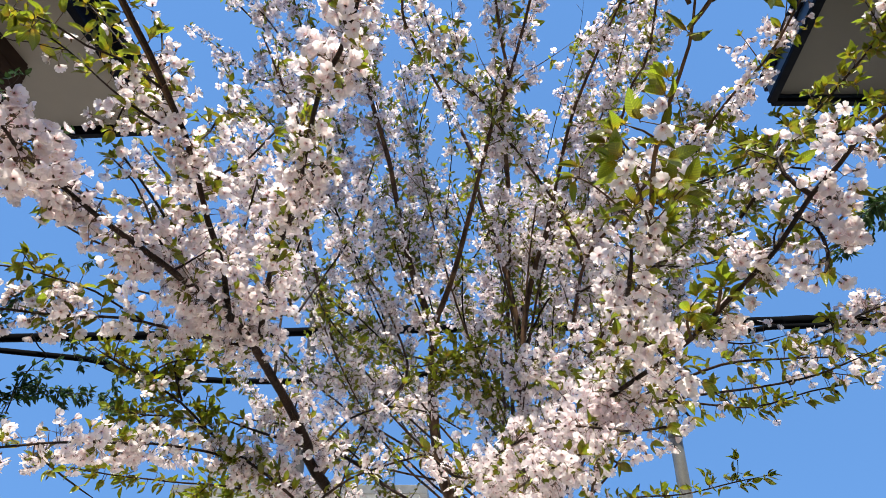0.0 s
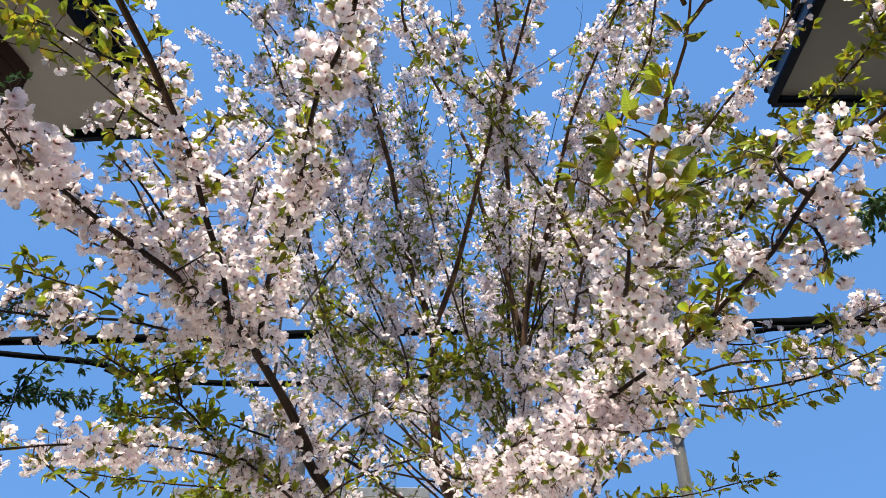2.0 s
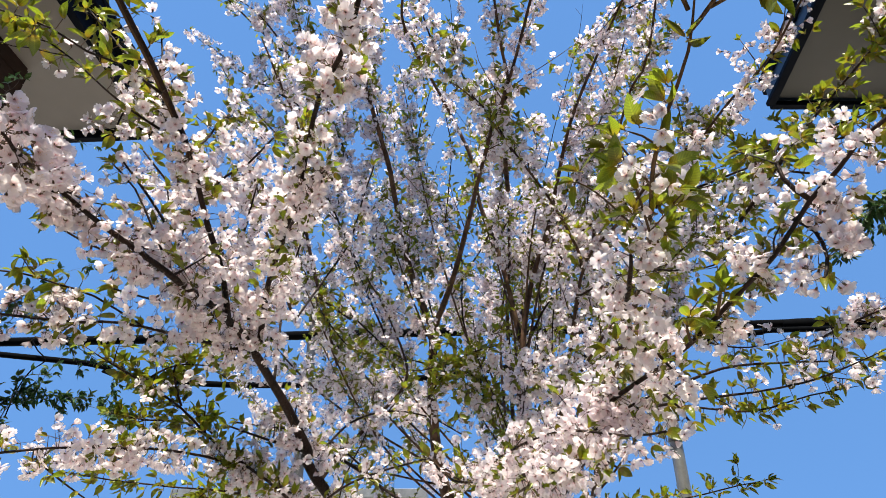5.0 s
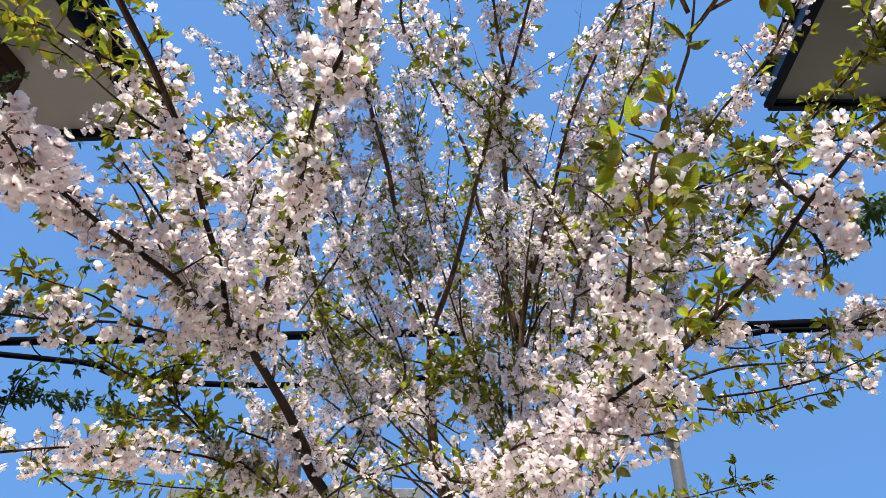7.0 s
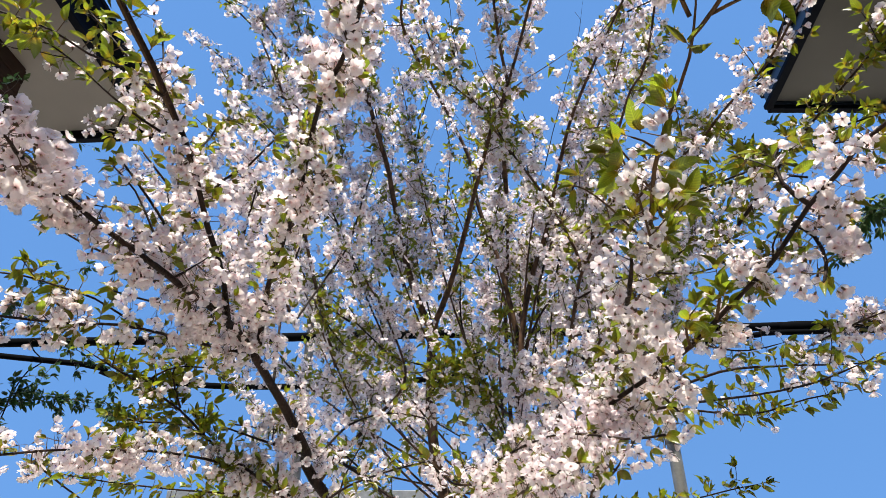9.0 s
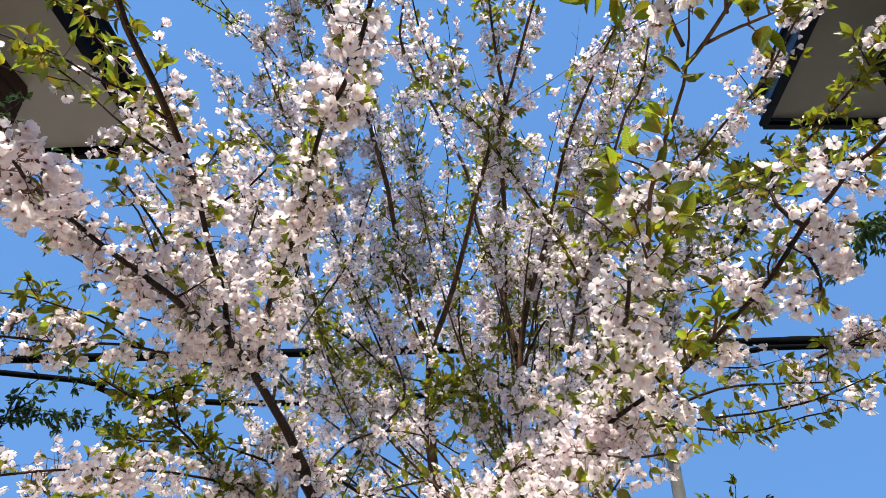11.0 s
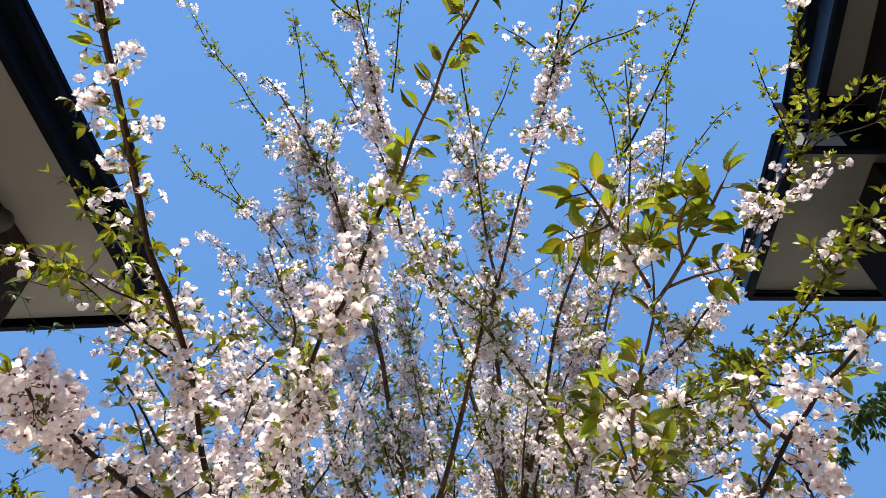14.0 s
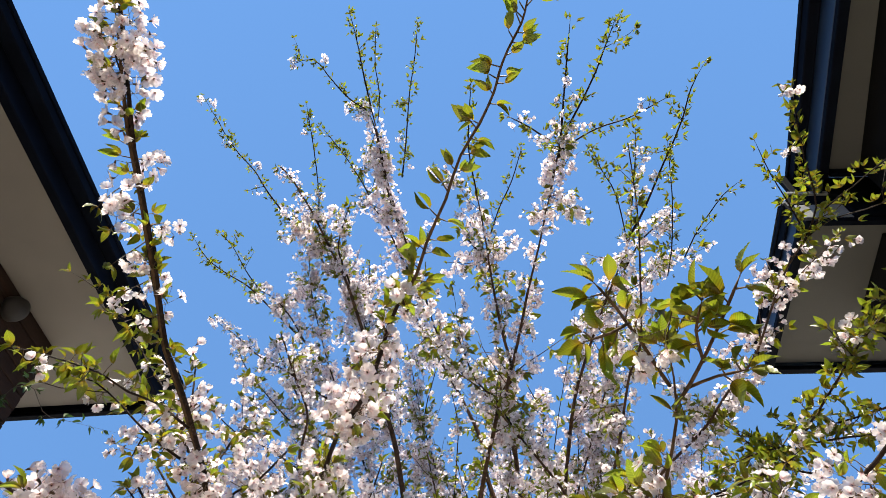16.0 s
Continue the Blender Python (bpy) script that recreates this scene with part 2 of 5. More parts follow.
def flower(rng, fine, openness, middle=False):
    """A five-petalled blossom of unit radius that faces +z, on a stalk that comes from -z."""
    t = Template()
    for k in range(5):
        turn = k * 2 * np.pi / 5 + rng.normal(0, 0.06)
        lift = openness + rng.normal(0, 0.2)
        wide = 0.42 * rng.uniform(0.85, 1.12)
        if not fine:
            c, d = math.cos(lift), math.sin(lift)
            outline = ((0.05, 0, 0), (0.66, -wide, 0.12), (0.66, wide, 0.12), (1.0, -wide * 0.45, 0.2), (1.0, wide * 0.45, 0.2))
            faces, rad = [(0, 1, 2), (1, 3, 4, 2)], [0.05, 0.66, 0.66, 1, 1]
            if middle:
                outline = ((0.05, 0, 0), (0.5, -wide * 0.8, 0.1), (0.55, 0, 0.02), (0.5, wide * 0.8, 0.1), (0.84, -wide, 0.16), (0.84, wide, 0.16), (1.0, -wide * 0.5, 0.2), (0.9, 0, 0.12), (1.0, wide * 0.5, 0.2))
                faces, rad = [(0, 1, 2), (0, 2, 3), (1, 4, 6, 2), (2, 6, 7), (2, 7, 8), (2, 8, 5, 3)], [0.05, 0.5, 0.5, 0.5, 0.85, 0.85, 1, 1, 1]
            outline = [(x * c - z * d, y, x * d + z * c) for x, y, z in outline]
            t.add([(x * math.cos(turn) - y * math.sin(turn), x * math.sin(turn) + y * math.cos(turn), z) for x, y, z in outline], faces, 0, rad)
            continue
        us = np.array([0.06, 0.32, 0.62, 0.86, 1.0])
        prof = np.array([0.10, 0.62, 1.0, 0.88, 0.42])
        vs = np.array([-1, 0, 1.0])
        verts, rad = [], []
        for u, pr in zip(us, prof):
            for v in vs:
                across = v * pr * wide
                along = u - (0.12 if v == 0 and u == 1.0 else 0)
                cup = 0.15 * v * v * pr + 0.13 * u * u + rng.normal(0, 0.045)
                x, z = along * math.cos(lift) - cup * math.sin(lift), along * math.sin(lift) + cup * math.cos(lift)
                verts.append((x * math.cos(turn) - across * math.sin(turn), x * math.sin(turn) + across * math.cos(turn), z))
                rad.append(u)
        n = len(us)
        t.add(verts, [(i * 3 + j, i * 3 + 3 + j, i * 3 + 4 + j, i * 3 + 1 + j) for i in range(n - 1) for j in range(2)], 0, rad)
    if fine:
        for k in range(9):
            a, l = rng.uniform(0, 6.28), rng.uniform(0.18, 0.42)
            tip = np.array((math.cos(a) * l * 0.75, math.sin(a) * l * 0.75, 0.16 + 0.34 * rng.uniform(0.6, 1)))
            s = np.array((-math.sin(a), math.cos(a), 0)) * 0.012
            t.add([(0, 0, 0.02), tip - s, tip + s], [(0, 1, 2)], 0, [0.3] * 3)
            s = s * 2.6
            t.add([tip - s, tip + s, tip + s + (0, 0, 0.06), tip - s + (0, 0, 0.06)], [(0, 1, 2, 3)], 2, [0] * 4)
    if fine:
        v, f = tube([(0, 0, -0.42), (0, 0, -0.3), (0, 0, 0.05)], (0.04, 0.1, 0.15), 5)
        t.add(v, f[:-2], 1, [0] * len(v))
    else:
        t.add([(0.13, 0, 0.03), (-0.07, 0.12, 0.03), (-0.07, -0.12, 0.03), (0, 0, -0.5)], [(0, 1, 3), (1, 2, 3), (2, 0, 3)], 1, [0] * 4)
        if not middle:
            t.add([(0.05, 0.02, -0.4), (-0.05, -0.02, -0.4), (0.1, 0.1, -2.2)], [(0, 1, 2)], 1, [0] * 3)
    return t.done()


def leaf(rng, fine, fold, steps=20):
    """A pointed, toothed leaf of unit length along +y, folded along its midrib."""
    t = Template()
    us = np.linspace(0, 1, steps) if fine else np.array([0, 0.2, 0.5, 0.8, 1.0])
    verts, rad, side = [], [], []
    bend, twist = rng.normal(-0.45, 0.35), rng.normal(0, 0.35)
    for i, u in enumerate(us):
        w = 0.235 * math.sin(math.pi * u**0.85) ** 0.72 * (1 - 0.4 * u**5) * 1.08 if 0 < u < 1 else 0.004
        if steps > 12 and 0 < u < 1:
            w *= 1 + 0.03 * (-1) ** i
        for v in (-1, 0, 1):
            x, z = v * w * math.cos(fold), abs(v) * w * math.sin(fold) + bend * u * u * 0.5
            x += twist * 0.3 * u * u
            if fine:
                z += 0.006 * (-1) ** i * abs(v) + (rng.normal(0, 0.012) if v else 0)
            verts.append((x, 0.08 + u * 0.95, z))
            rad.append(u)
            side.append(abs(v))
    n = len(us)
    t.add(verts, [(i * 3 + j, i * 3 + 1 + j, i * 3 + 4 + j, i * 3 + 3 + j) for i in range(n - 1) for j in range(2)], 0, rad)
    t.side = side + [0] * 6
    v, f = tube([(0, -0.06, 0), (0, 0.1, 0)], (0.014, 0.012), 3)
    t.add(v, f, 1, [0] * len(v))
    return t.done()


rng0 = np.random.default_rng(5)
FLOWER_FINE = [flower(rng0, True, o) for o in (0.1, 0.25, 0.4, 0.55, 0.75, 1.05)]
FLOWER_PLAIN = [flower(rng0, False, o) for o in (0.1, 0.25, 0.4, 0.6, 0.9)]
FLOWER_MIDDLE = [flower(rng0, False, o, True) for o in (0.12, 0.28, 0.42, 0.58, 0.8, 1.05)]
STALK = Template()
STALK.add([(math.cos(a) * (1 - 0.3 * z), math.sin(a) * (1 - 0.3 * z), z) for z in (0, 1) for a in (0, 2.094, 4.189)],
          [(0, 1, 4, 3), (1, 2, 5, 4), (2, 0, 3, 5)], 0, [0] * 6)
STALK.done()
LEAF_FINE = [leaf(rng0, True, f) for f in (0.2, 0.4, 0.6, 0.9, 1.15)]
LEAF_MIDDLE = [leaf(rng0, True, f, 9) for f in (0.2, 0.4, 0.6, 0.9, 1.15)]
LEAF_PLAIN = [leaf(rng0, False, f) for f in (0.3, 0.6, 1.0)]


def scatter(name, templates, mats, kinds, frames, parent, label=""):
    """One mesh of many templates: frames are (n, 3, 4) arrays of scaled axes and places."""
    if not len(frames):
        return None
    kinds, frames = np.asarray(kinds), np.asarray(frames)
    vs, rs, sides, loops, starts, counts, ms, at, lat = [], [], [], [], [], [], [], 0, 0
    for k, t in enumerate(templates):
        fr = frames[kinds == k]
        n = len(fr)
        if not n:
            continue
        v = np.einsum("nij,vj->nvi", fr[:, :, :3], t.v) + fr[:, None, :, 3]
        vs.append(v.reshape(-1, 3))
        rs.append(np.tile(t.r, n))
        sides.append(np.tile(t.side, n))
        loops.append((t.loop[None] + at + np.arange(n)[:, None] * len(t.v)).ravel())
        starts.append((t.start[None] + lat + np.arange(n)[:, None] * len(t.loop)).ravel())
        counts.append(np.tile(t.count, n))
        ms.append(np.tile(t.m, n))
        at += n * len(t.v)
        lat += n * len(t.loop)
    me = bpy.data.meshes.new(name)
    v = np.vstack(vs)
    me.vertices.add(len(v))
    me.vertices.foreach_set("co", v.ravel())
    lo, st, co, ma = (np.concatenate(q) for q in (loops, starts, counts, ms))
    me.loops.add(len(lo))
    me.loops.foreach_set("vertex_index", lo.astype(np.int32))
    me.polygons.add(len(st))
    me.polygons.foreach_set("loop_start", st.astype(np.int32))
    me.polygons.foreach_set("material_index", ma.astype(np.int32))
    me.polygons.foreach_set("use_smooth", np.ones(len(st), bool))
    for m in mats:
        me.materials.append(m)
    att = me.attributes.new("radial", "FLOAT", "POINT")
    att.data.foreach_set("value", np.concatenate(rs).astype(np.float32))
    att = me.attributes.new("across", "FLOAT", "POINT")
    att.data.foreach_set("value", np.concatenate(sides).astype(np.float32))
    me.update(calc_edges=True)
    me.validate()
    ob = new(name, me)
    ob.parent = parent
    return tagged(ob, label, kind="stuff")


def template_mesh(name, t, mats):
    me = bpy.data.meshes.new(name)
    me.from_pydata(t.v.tolist(), [], t.f)
    me.polygons.foreach_set("material_index", t.m.astype(np.int32))
    me.polygons.foreach_set("use_smooth", np.ones(len(t.f), bool))
    for m in mats:
        me.materials.append(m)
    att = me.attributes.new("radial", "FLOAT", "POINT")
    att.data.foreach_set("value", t.r.astype(np.float32))
    att = me.attributes.new("across", "FLOAT", "POINT")
    att.data.foreach_set("value", t.side.astype(np.float32))
    me.update()
    return me


BLOSSOM_MESHES = [template_mesh("blossom", t, (petal_one, stalk, anther)) for t in FLOWER_FINE]
LEAF_MESHES = [template_mesh("leaf", t, (leaf_one, stalk)) for t in LEAF_FINE]


def unit(v):
    v = np.asarray(v, float)
    return v / (np.linalg.norm(v) + 1e-9)


def basis(axis, about, size, main):
    """Axes scaled by size, with the template's axis `main` (1: y, 2: z) along axis."""
    a = unit(axis)
    s = unit(np.cross(a, about))
    o = np.cross(a, s)
    cols = (s, a, -o) if main == 1 else (s, o, a)
    m = np.stack(cols, 1) * size
    if np.linalg.det(m) < 0:
        m[:, 0] *= -1
    return m


# ---- ground ----
def ground_sheet():
    bm = bmesh.new()
    bmesh.ops.create_grid(bm, x_segments=60, y_segments=60, size=1.0)
    for v in bm.verts:
        v.co.x, v.co.y = 450 * v.co.x * abs(v.co.x) ** 1.5, 450 * v.co.y * abs(v.co.y) ** 1.5
        if abs(v.co.x) < 40 and abs(v.co.y) < 40:
            v.co.z = 0.03 * noise.noise(Vector((v.co.x * 0.4, v.co.y * 0.4, 0)))
    me = bpy.data.meshes.new("ground")
    bm.to_mesh(me)
    bm.free()
    me.materials.append(earth)
    tagged(new("ground", me), "unseen ground reaching the horizon, made pale to bounce light upwards", "ground", kind="structure")


ground_sheet()


# ---- houses ----
def thing(name, x, y, label, category, group=""):
    e = new(name)
    e.location = (0, 0, 0)
    return tagged(e, label, category, group)


def eave_edge(h, p, q, z, flip=1, blue=None, gutter=0.10, rise=0.15, lip_end=None, deep=0.035):
    """The edge of an eave along p to q: black lip, blue fascia face, and a box gutter on top that stands out to the left."""
    strip("lip", p, lip_end or q, z - 0.045, z + 0.0, 0.07 * flip, navy, h, "black lower lip of the fascia")
    strip("fascia", p, q, z + 0.004, z + rise + 0.05, deep * flip, blue or navy_face, h, "dark blue fascia board")
    d = Vector((q[0] - p[0], q[1] - p[1])).normalized()
    n = Vector((-d.y, d.x)) * flip
    a, b = (p[0] + n.x * (deep + 0.002), p[1] + n.y * (deep + 0.002)), (q[0] + n.x * (deep + 0.002), q[1] + n.y * (deep + 0.002))
    strip("gutter", a, b, z + rise, z + rise + 0.11, gutter * flip, navy, h, "dark blue box gutter")
    strip("gutter_rim", (a[0] + n.x * gutter, a[1] + n.y * gutter), (b[0] + n.x * gutter, b[1] + n.y * gutter), z + rise + 0.075, z + rise + 0.115, 0.014 * flip, navy, h, "rolled outer rim of the gutter")


def left_house():
    h = thing("house", -3.4, 3.5, "two-storey house with white soffit, dark blue gutters and brown walls", "house")
    prism("wall", [(-3.45, -7.0), (-3.40, 3.55), (-9.5, 3.9), (-9.5, -7.0)], 0.0, 5.1, brown_wall, h, "dark brown clad outer wall")
    for i in range(14):
        z = 3.35 + i * 0.123
        strip("board", (-3.452 + 0.0, -6.9), (-3.404, 3.545), z, z + 0.115, -0.018 - 0.003 * (i % 2), brown_wall, h)
        strip("board", (-3.40, 3.551), (-9.4, 3.895), z, z + 0.115, -0.018 - 0.003 * (i % 2), brown_wall, h)
    v, f = tube([(-3.39, 2.92, 4.93), (-3.34, 2.92, 4.93), (-3.30, 2.92, 4.92), (-3.27, 2.92, 4.91)], (0.10, 0.10, 0.085, 0.03), 24)
    mesh_object("vent_hood", v, f, grey_dull, h, "round grey vent hood on the wall")
    prism("soffit", [(-2.80, -7.6), (-2.75, 4.28), (-10.2, 4.75), (-10.2, -7.6)], 5.1, 5.14, soffit_paint, h, "pale grey-white boarded soffit under the eave")
    eave_edge(h, (-2.73, 4.32), (-2.80, -7.6), 5.08, blue=navy)
    eave_edge(h, (-10.2, 4.82), (-2.70, 4.31), 5.08, blue=navy)
    slab("roof", [(-2.66, -7.7, 5.345), (-2.58, 4.44, 5.345), (-10.3, 4.95, 5.345), (-10.3, -7.7, 5.345)],
         [(-6.0, -4.0, 7.1), (-6.0, 1.2, 7.1), (-7.0, 1.2, 7.1), (-7.0, -4.0, 7.1)], roof_tile, h, "dark tiled hip roof")


def right_house():
    h = thing("house", 3.4, 3.2, "house with stepped eaves, shaded grey soffit, dark blue trim and black walls", "house")
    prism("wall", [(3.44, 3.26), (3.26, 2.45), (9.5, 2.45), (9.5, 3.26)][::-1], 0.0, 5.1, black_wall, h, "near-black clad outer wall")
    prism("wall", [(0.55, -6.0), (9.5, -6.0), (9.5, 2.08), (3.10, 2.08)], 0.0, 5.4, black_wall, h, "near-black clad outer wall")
    prism("soffit", [(2.645, 2.33), (9.9, 2.33), (9.9, 3.90), (2.915, 3.90)], 5.1, 5.14, shaded_soffit, h, "shaded grey soffit of the lower eave")
    eave_edge(h, (2.645, 2.32), (2.91, 3.93), 5.08, gutter=0.02)
    eave_edge(h, (2.89, 3.91), (9.9, 3.90), 5.08, gutter=0.06)
    strip("lip", (9.9, 2.335), (2.60, 2.335), 5.035, 5.08, 0.05, navy, h, "black lower lip of the end board")
    strip("end_board", (2.985, 2.32), (2.62, 2.32), 5.085, 5.255, 0.03, grey_paint, h, "pale grey end board of the lower eave")
    strip("trim", (2.985, 2.325), (2.61, 2.325), 5.259, 5.385, 0.03, navy, h, "black trim strip")
    strip("trim", (2.95, 2.32), (2.62, 2.32), 5.389, 5.425, 0.04, grey_paint, h, "thin pale trim strip")
    strip("end_wall", (9.9, 2.355), (2.99, 2.355), 5.084, 5.60, 0.09, navy, h, "black gable strip beside the end board")
    strip("end_wall", (2.99, 2.327), (2.68, 2.327), 5.429, 5.67, 0.04, navy, h, "black gable strip above the thin trim")
    strip("fascia", (9.9, 2.11), (2.87, 2.11), 5.345, 5.66, 0.04, navy, h, "black end board of the upper eave")
    prism("soffit", [(0.577, -6.2), (9.9, -6.2), (9.9, 2.08), (2.853, 2.08)], 5.4, 5.44, shaded_soffit, h, "shaded grey soffit of the upper eave")
    eave_edge(h, (0.571, -6.2), (2.911, 2.312), 5.39, gutter=0.075, rise=0.165, lip_end=(2.860, 2.125), deep=0.066)
    slab("roof", [(2.62, 2.42, 5.43), (9.9, 2.42, 5.43), (9.9, 3.98, 5.35), (2.87, 3.98, 5.35)],
         [(3.0, 2.50, 5.80), (9.9, 2.50, 5.80), (9.9, 2.8, 5.9), (3.3, 2.8, 5.9)], roof_tile, h, "dark tiled lower roof")
    slab("roof", [(0.46, -6.3, 5.675), (9.9, -6.3, 5.675), (9.9, 2.32, 5.675), (2.84, 2.32, 5.675)],
         [(4.6, -4.0, 7.4), (6.5, -4.0, 7.4), (6.5, -0.5, 7.4), (5.0, -0.5, 7.4)], roof_tile, h, "dark tiled upper roof")


left_house()
right_house()


def far_building(x0, x1, y, z, label):
    h = thing("building", x0, y, label, "building")
    prism("wall", [(x0, y), (x1, y), (x1, y + 7), (x0, y + 7)], 0.0, z - 0.2, white_wall, h)
    prism("roof", [(x0 - 0.2, y - 0.2), (x1 + 0.2, y - 0.2), (x1 + 0.2, y + 7.2), (x0 - 0.2, y + 7.2)], z - 0.2, z, grey_metal, h, "pale flat metal roof edge")
    for i in range(3):
        x = x0 + (x1 - x0) * (i + 0.5) / 3
        w = prism("window", [(x - 0.7, y - 0.04), (x + 0.7, y - 0.04), (x + 0.7, y + 0.03), (x - 0.7, y + 0.03)], 1.0, 2.2, glass_dark, h, "dark glazed window")
        prism("sill", [(x - 0.75, y - 0.1), (x + 0.75, y - 0.1), (x + 0.75, y), (x - 0.75, y)], 0.92, 0.995, grey_metal, w)


far_building(-6.6, -0.6, 16.0, 3.2, "low white rendered building with a flat roof")


# ---- poles and cables ----
def post(x, y, z, r, mat, label):
    h = thing("pole", x, y, label, "pole")
    line = [(x, y, zz) for zz in np.linspace(0, z, 9)]
    v, f = tube(line, np.linspace(r * 1.08, r * 0.95, 9), 20)
    mesh_object("shaft", v, f, mat, h)
    v, f = tube([(x, y, z - 0.02), (x, y, z + 0.01), (x, y, z + 0.035)], (r * 1.06, r * 1.06, r * 0.4), 20)
    mesh_object("cap", v, f, mat, h)
    for zz in (z - 0.5,):
        v, f = tube([(x, y, zz), (x, y, zz + 0.05)], (r * 1.12, r * 1.12), 20)
        mesh_object("band", v, f, dark_metal, h, "steel clamp band")


post(-1.51, 6.5, 4.52, 0.055, dark_metal, "dark weathered steel pole holding overhead cables")
post(2.25, 5.88, 3.05, 0.06, grey_metal, "pale galvanised steel pole behind the cherry tree")


def cable(points, r, label):
    line = smooth_line(points, 0.25)
    v, f = tube(line, np.full(len(line), r), 10)
    return tagged(mesh_object("cable", v, f, rubber), label, "cable", "overhead cables")


cable([(-14, 5.9, 3.45), (-4.4, 5.6, 3.47), (-0.5, 5.6, 3.56), (3.1, 5.6, 3.645), (14, 5.4, 3.95)], 0.045, "thick black overhead cable stretched across the yard")
cable([(-14, 5.6, 4.1), (-4.3, 5.5, 3.31), (-3.15, 5.5, 3.12), (-2.05, 5.5, 3.01), (-0.45, 5.5, 3.05), (1.4, 5.5, 3.28), (3.0, 5.5, 3.51), (4.4, 5.5, 3.58), (14, 5.4, 3.75)], 0.028,
      "thinner black cable sagging below the thick one")
cable([(-4.00, 5.45, 3.45), (-3.90, 5.45, 3.33), (-3.79, 5.45, 3.23), (-3.90, 5.45, 3.14), (-3.97, 5.45, 2.96), (-4.00, 5.45, 2.69)], 0.006, "thin black drop wire hanging from the overhead cables")
line = smooth_line([(3.42, 5.58, 3.64), (3.5, 5.58, 3.64), (3.72, 5.58, 3.65), (3.8, 5.58, 3.655)], 0.03)
v, f = tube(line, 0.046 + 0.012 * np.sin(np.linspace(0, np.pi, len(line))) ** 0.5, 14)
tagged(mesh_object("cable_closure", v, f, rubber), "black plastic splice closure clamped on the overhead cable", "cable joint")


for x, y, z in ((-14.0, 5.75, 5.2), (14.0, 5.4, 5.2)):
    post(x, y, z, 0.13, grey_metal, "grey concrete utility pole carrying the cables")


# ---- the cherry tree ----
cherry = tagged(new("cherry_tree"), "cherry tree in full pale-pink blossom with young green leaves", "tree")
cherry.location = (0, 0, 0)
COUNT = {"limb": 0, "blossom": 0, "leaf": 0}
MAX_SINGLE = 300


def close_stretch(p):
    """Where limbs of the far crown come near the camera."""
    return p[1] < 1.7 and p[2] < 3.7


def side_shoots(line, radii, number, bare, low, high, rise, rng):
    """Curved twigs that leave a limb at a slant and bend upwards."""
    out = []
    n = len(line)
    for _ in range(number):
        i = int(rng.uniform(max(0.12, bare), 0.97) * (n - 1))
        t = unit(line[min(i + 1, n - 1)] - line[max(i - 1, 0)])
        d = unit(t * rng.uniform(0.3, 0.9) + unit(np.cross(t, rng.standard_normal(3))) * 0.8 + (0, 0, rise))
        # off stouter wood, most shoots are turned away from the camera
        if radii[i] > 0.004 and d[1] < -0.1 and rng.random() < 0.7:
            d = d * (1, -1, 1)
        l = rng.uniform(low, high)
        pts = [line[i]]
        for k in range(4):
            d = unit(d + rng.normal(0, 0.12, 3) + (0, 0, rise * 0.25))
            pts.append(pts[-1] + d * l / 4)
        out.append((np.array(pts), np.linspace(min(radii[i] * 0.6, 0.0035), 0.0012, 5), i / (n - 1)))
    return out


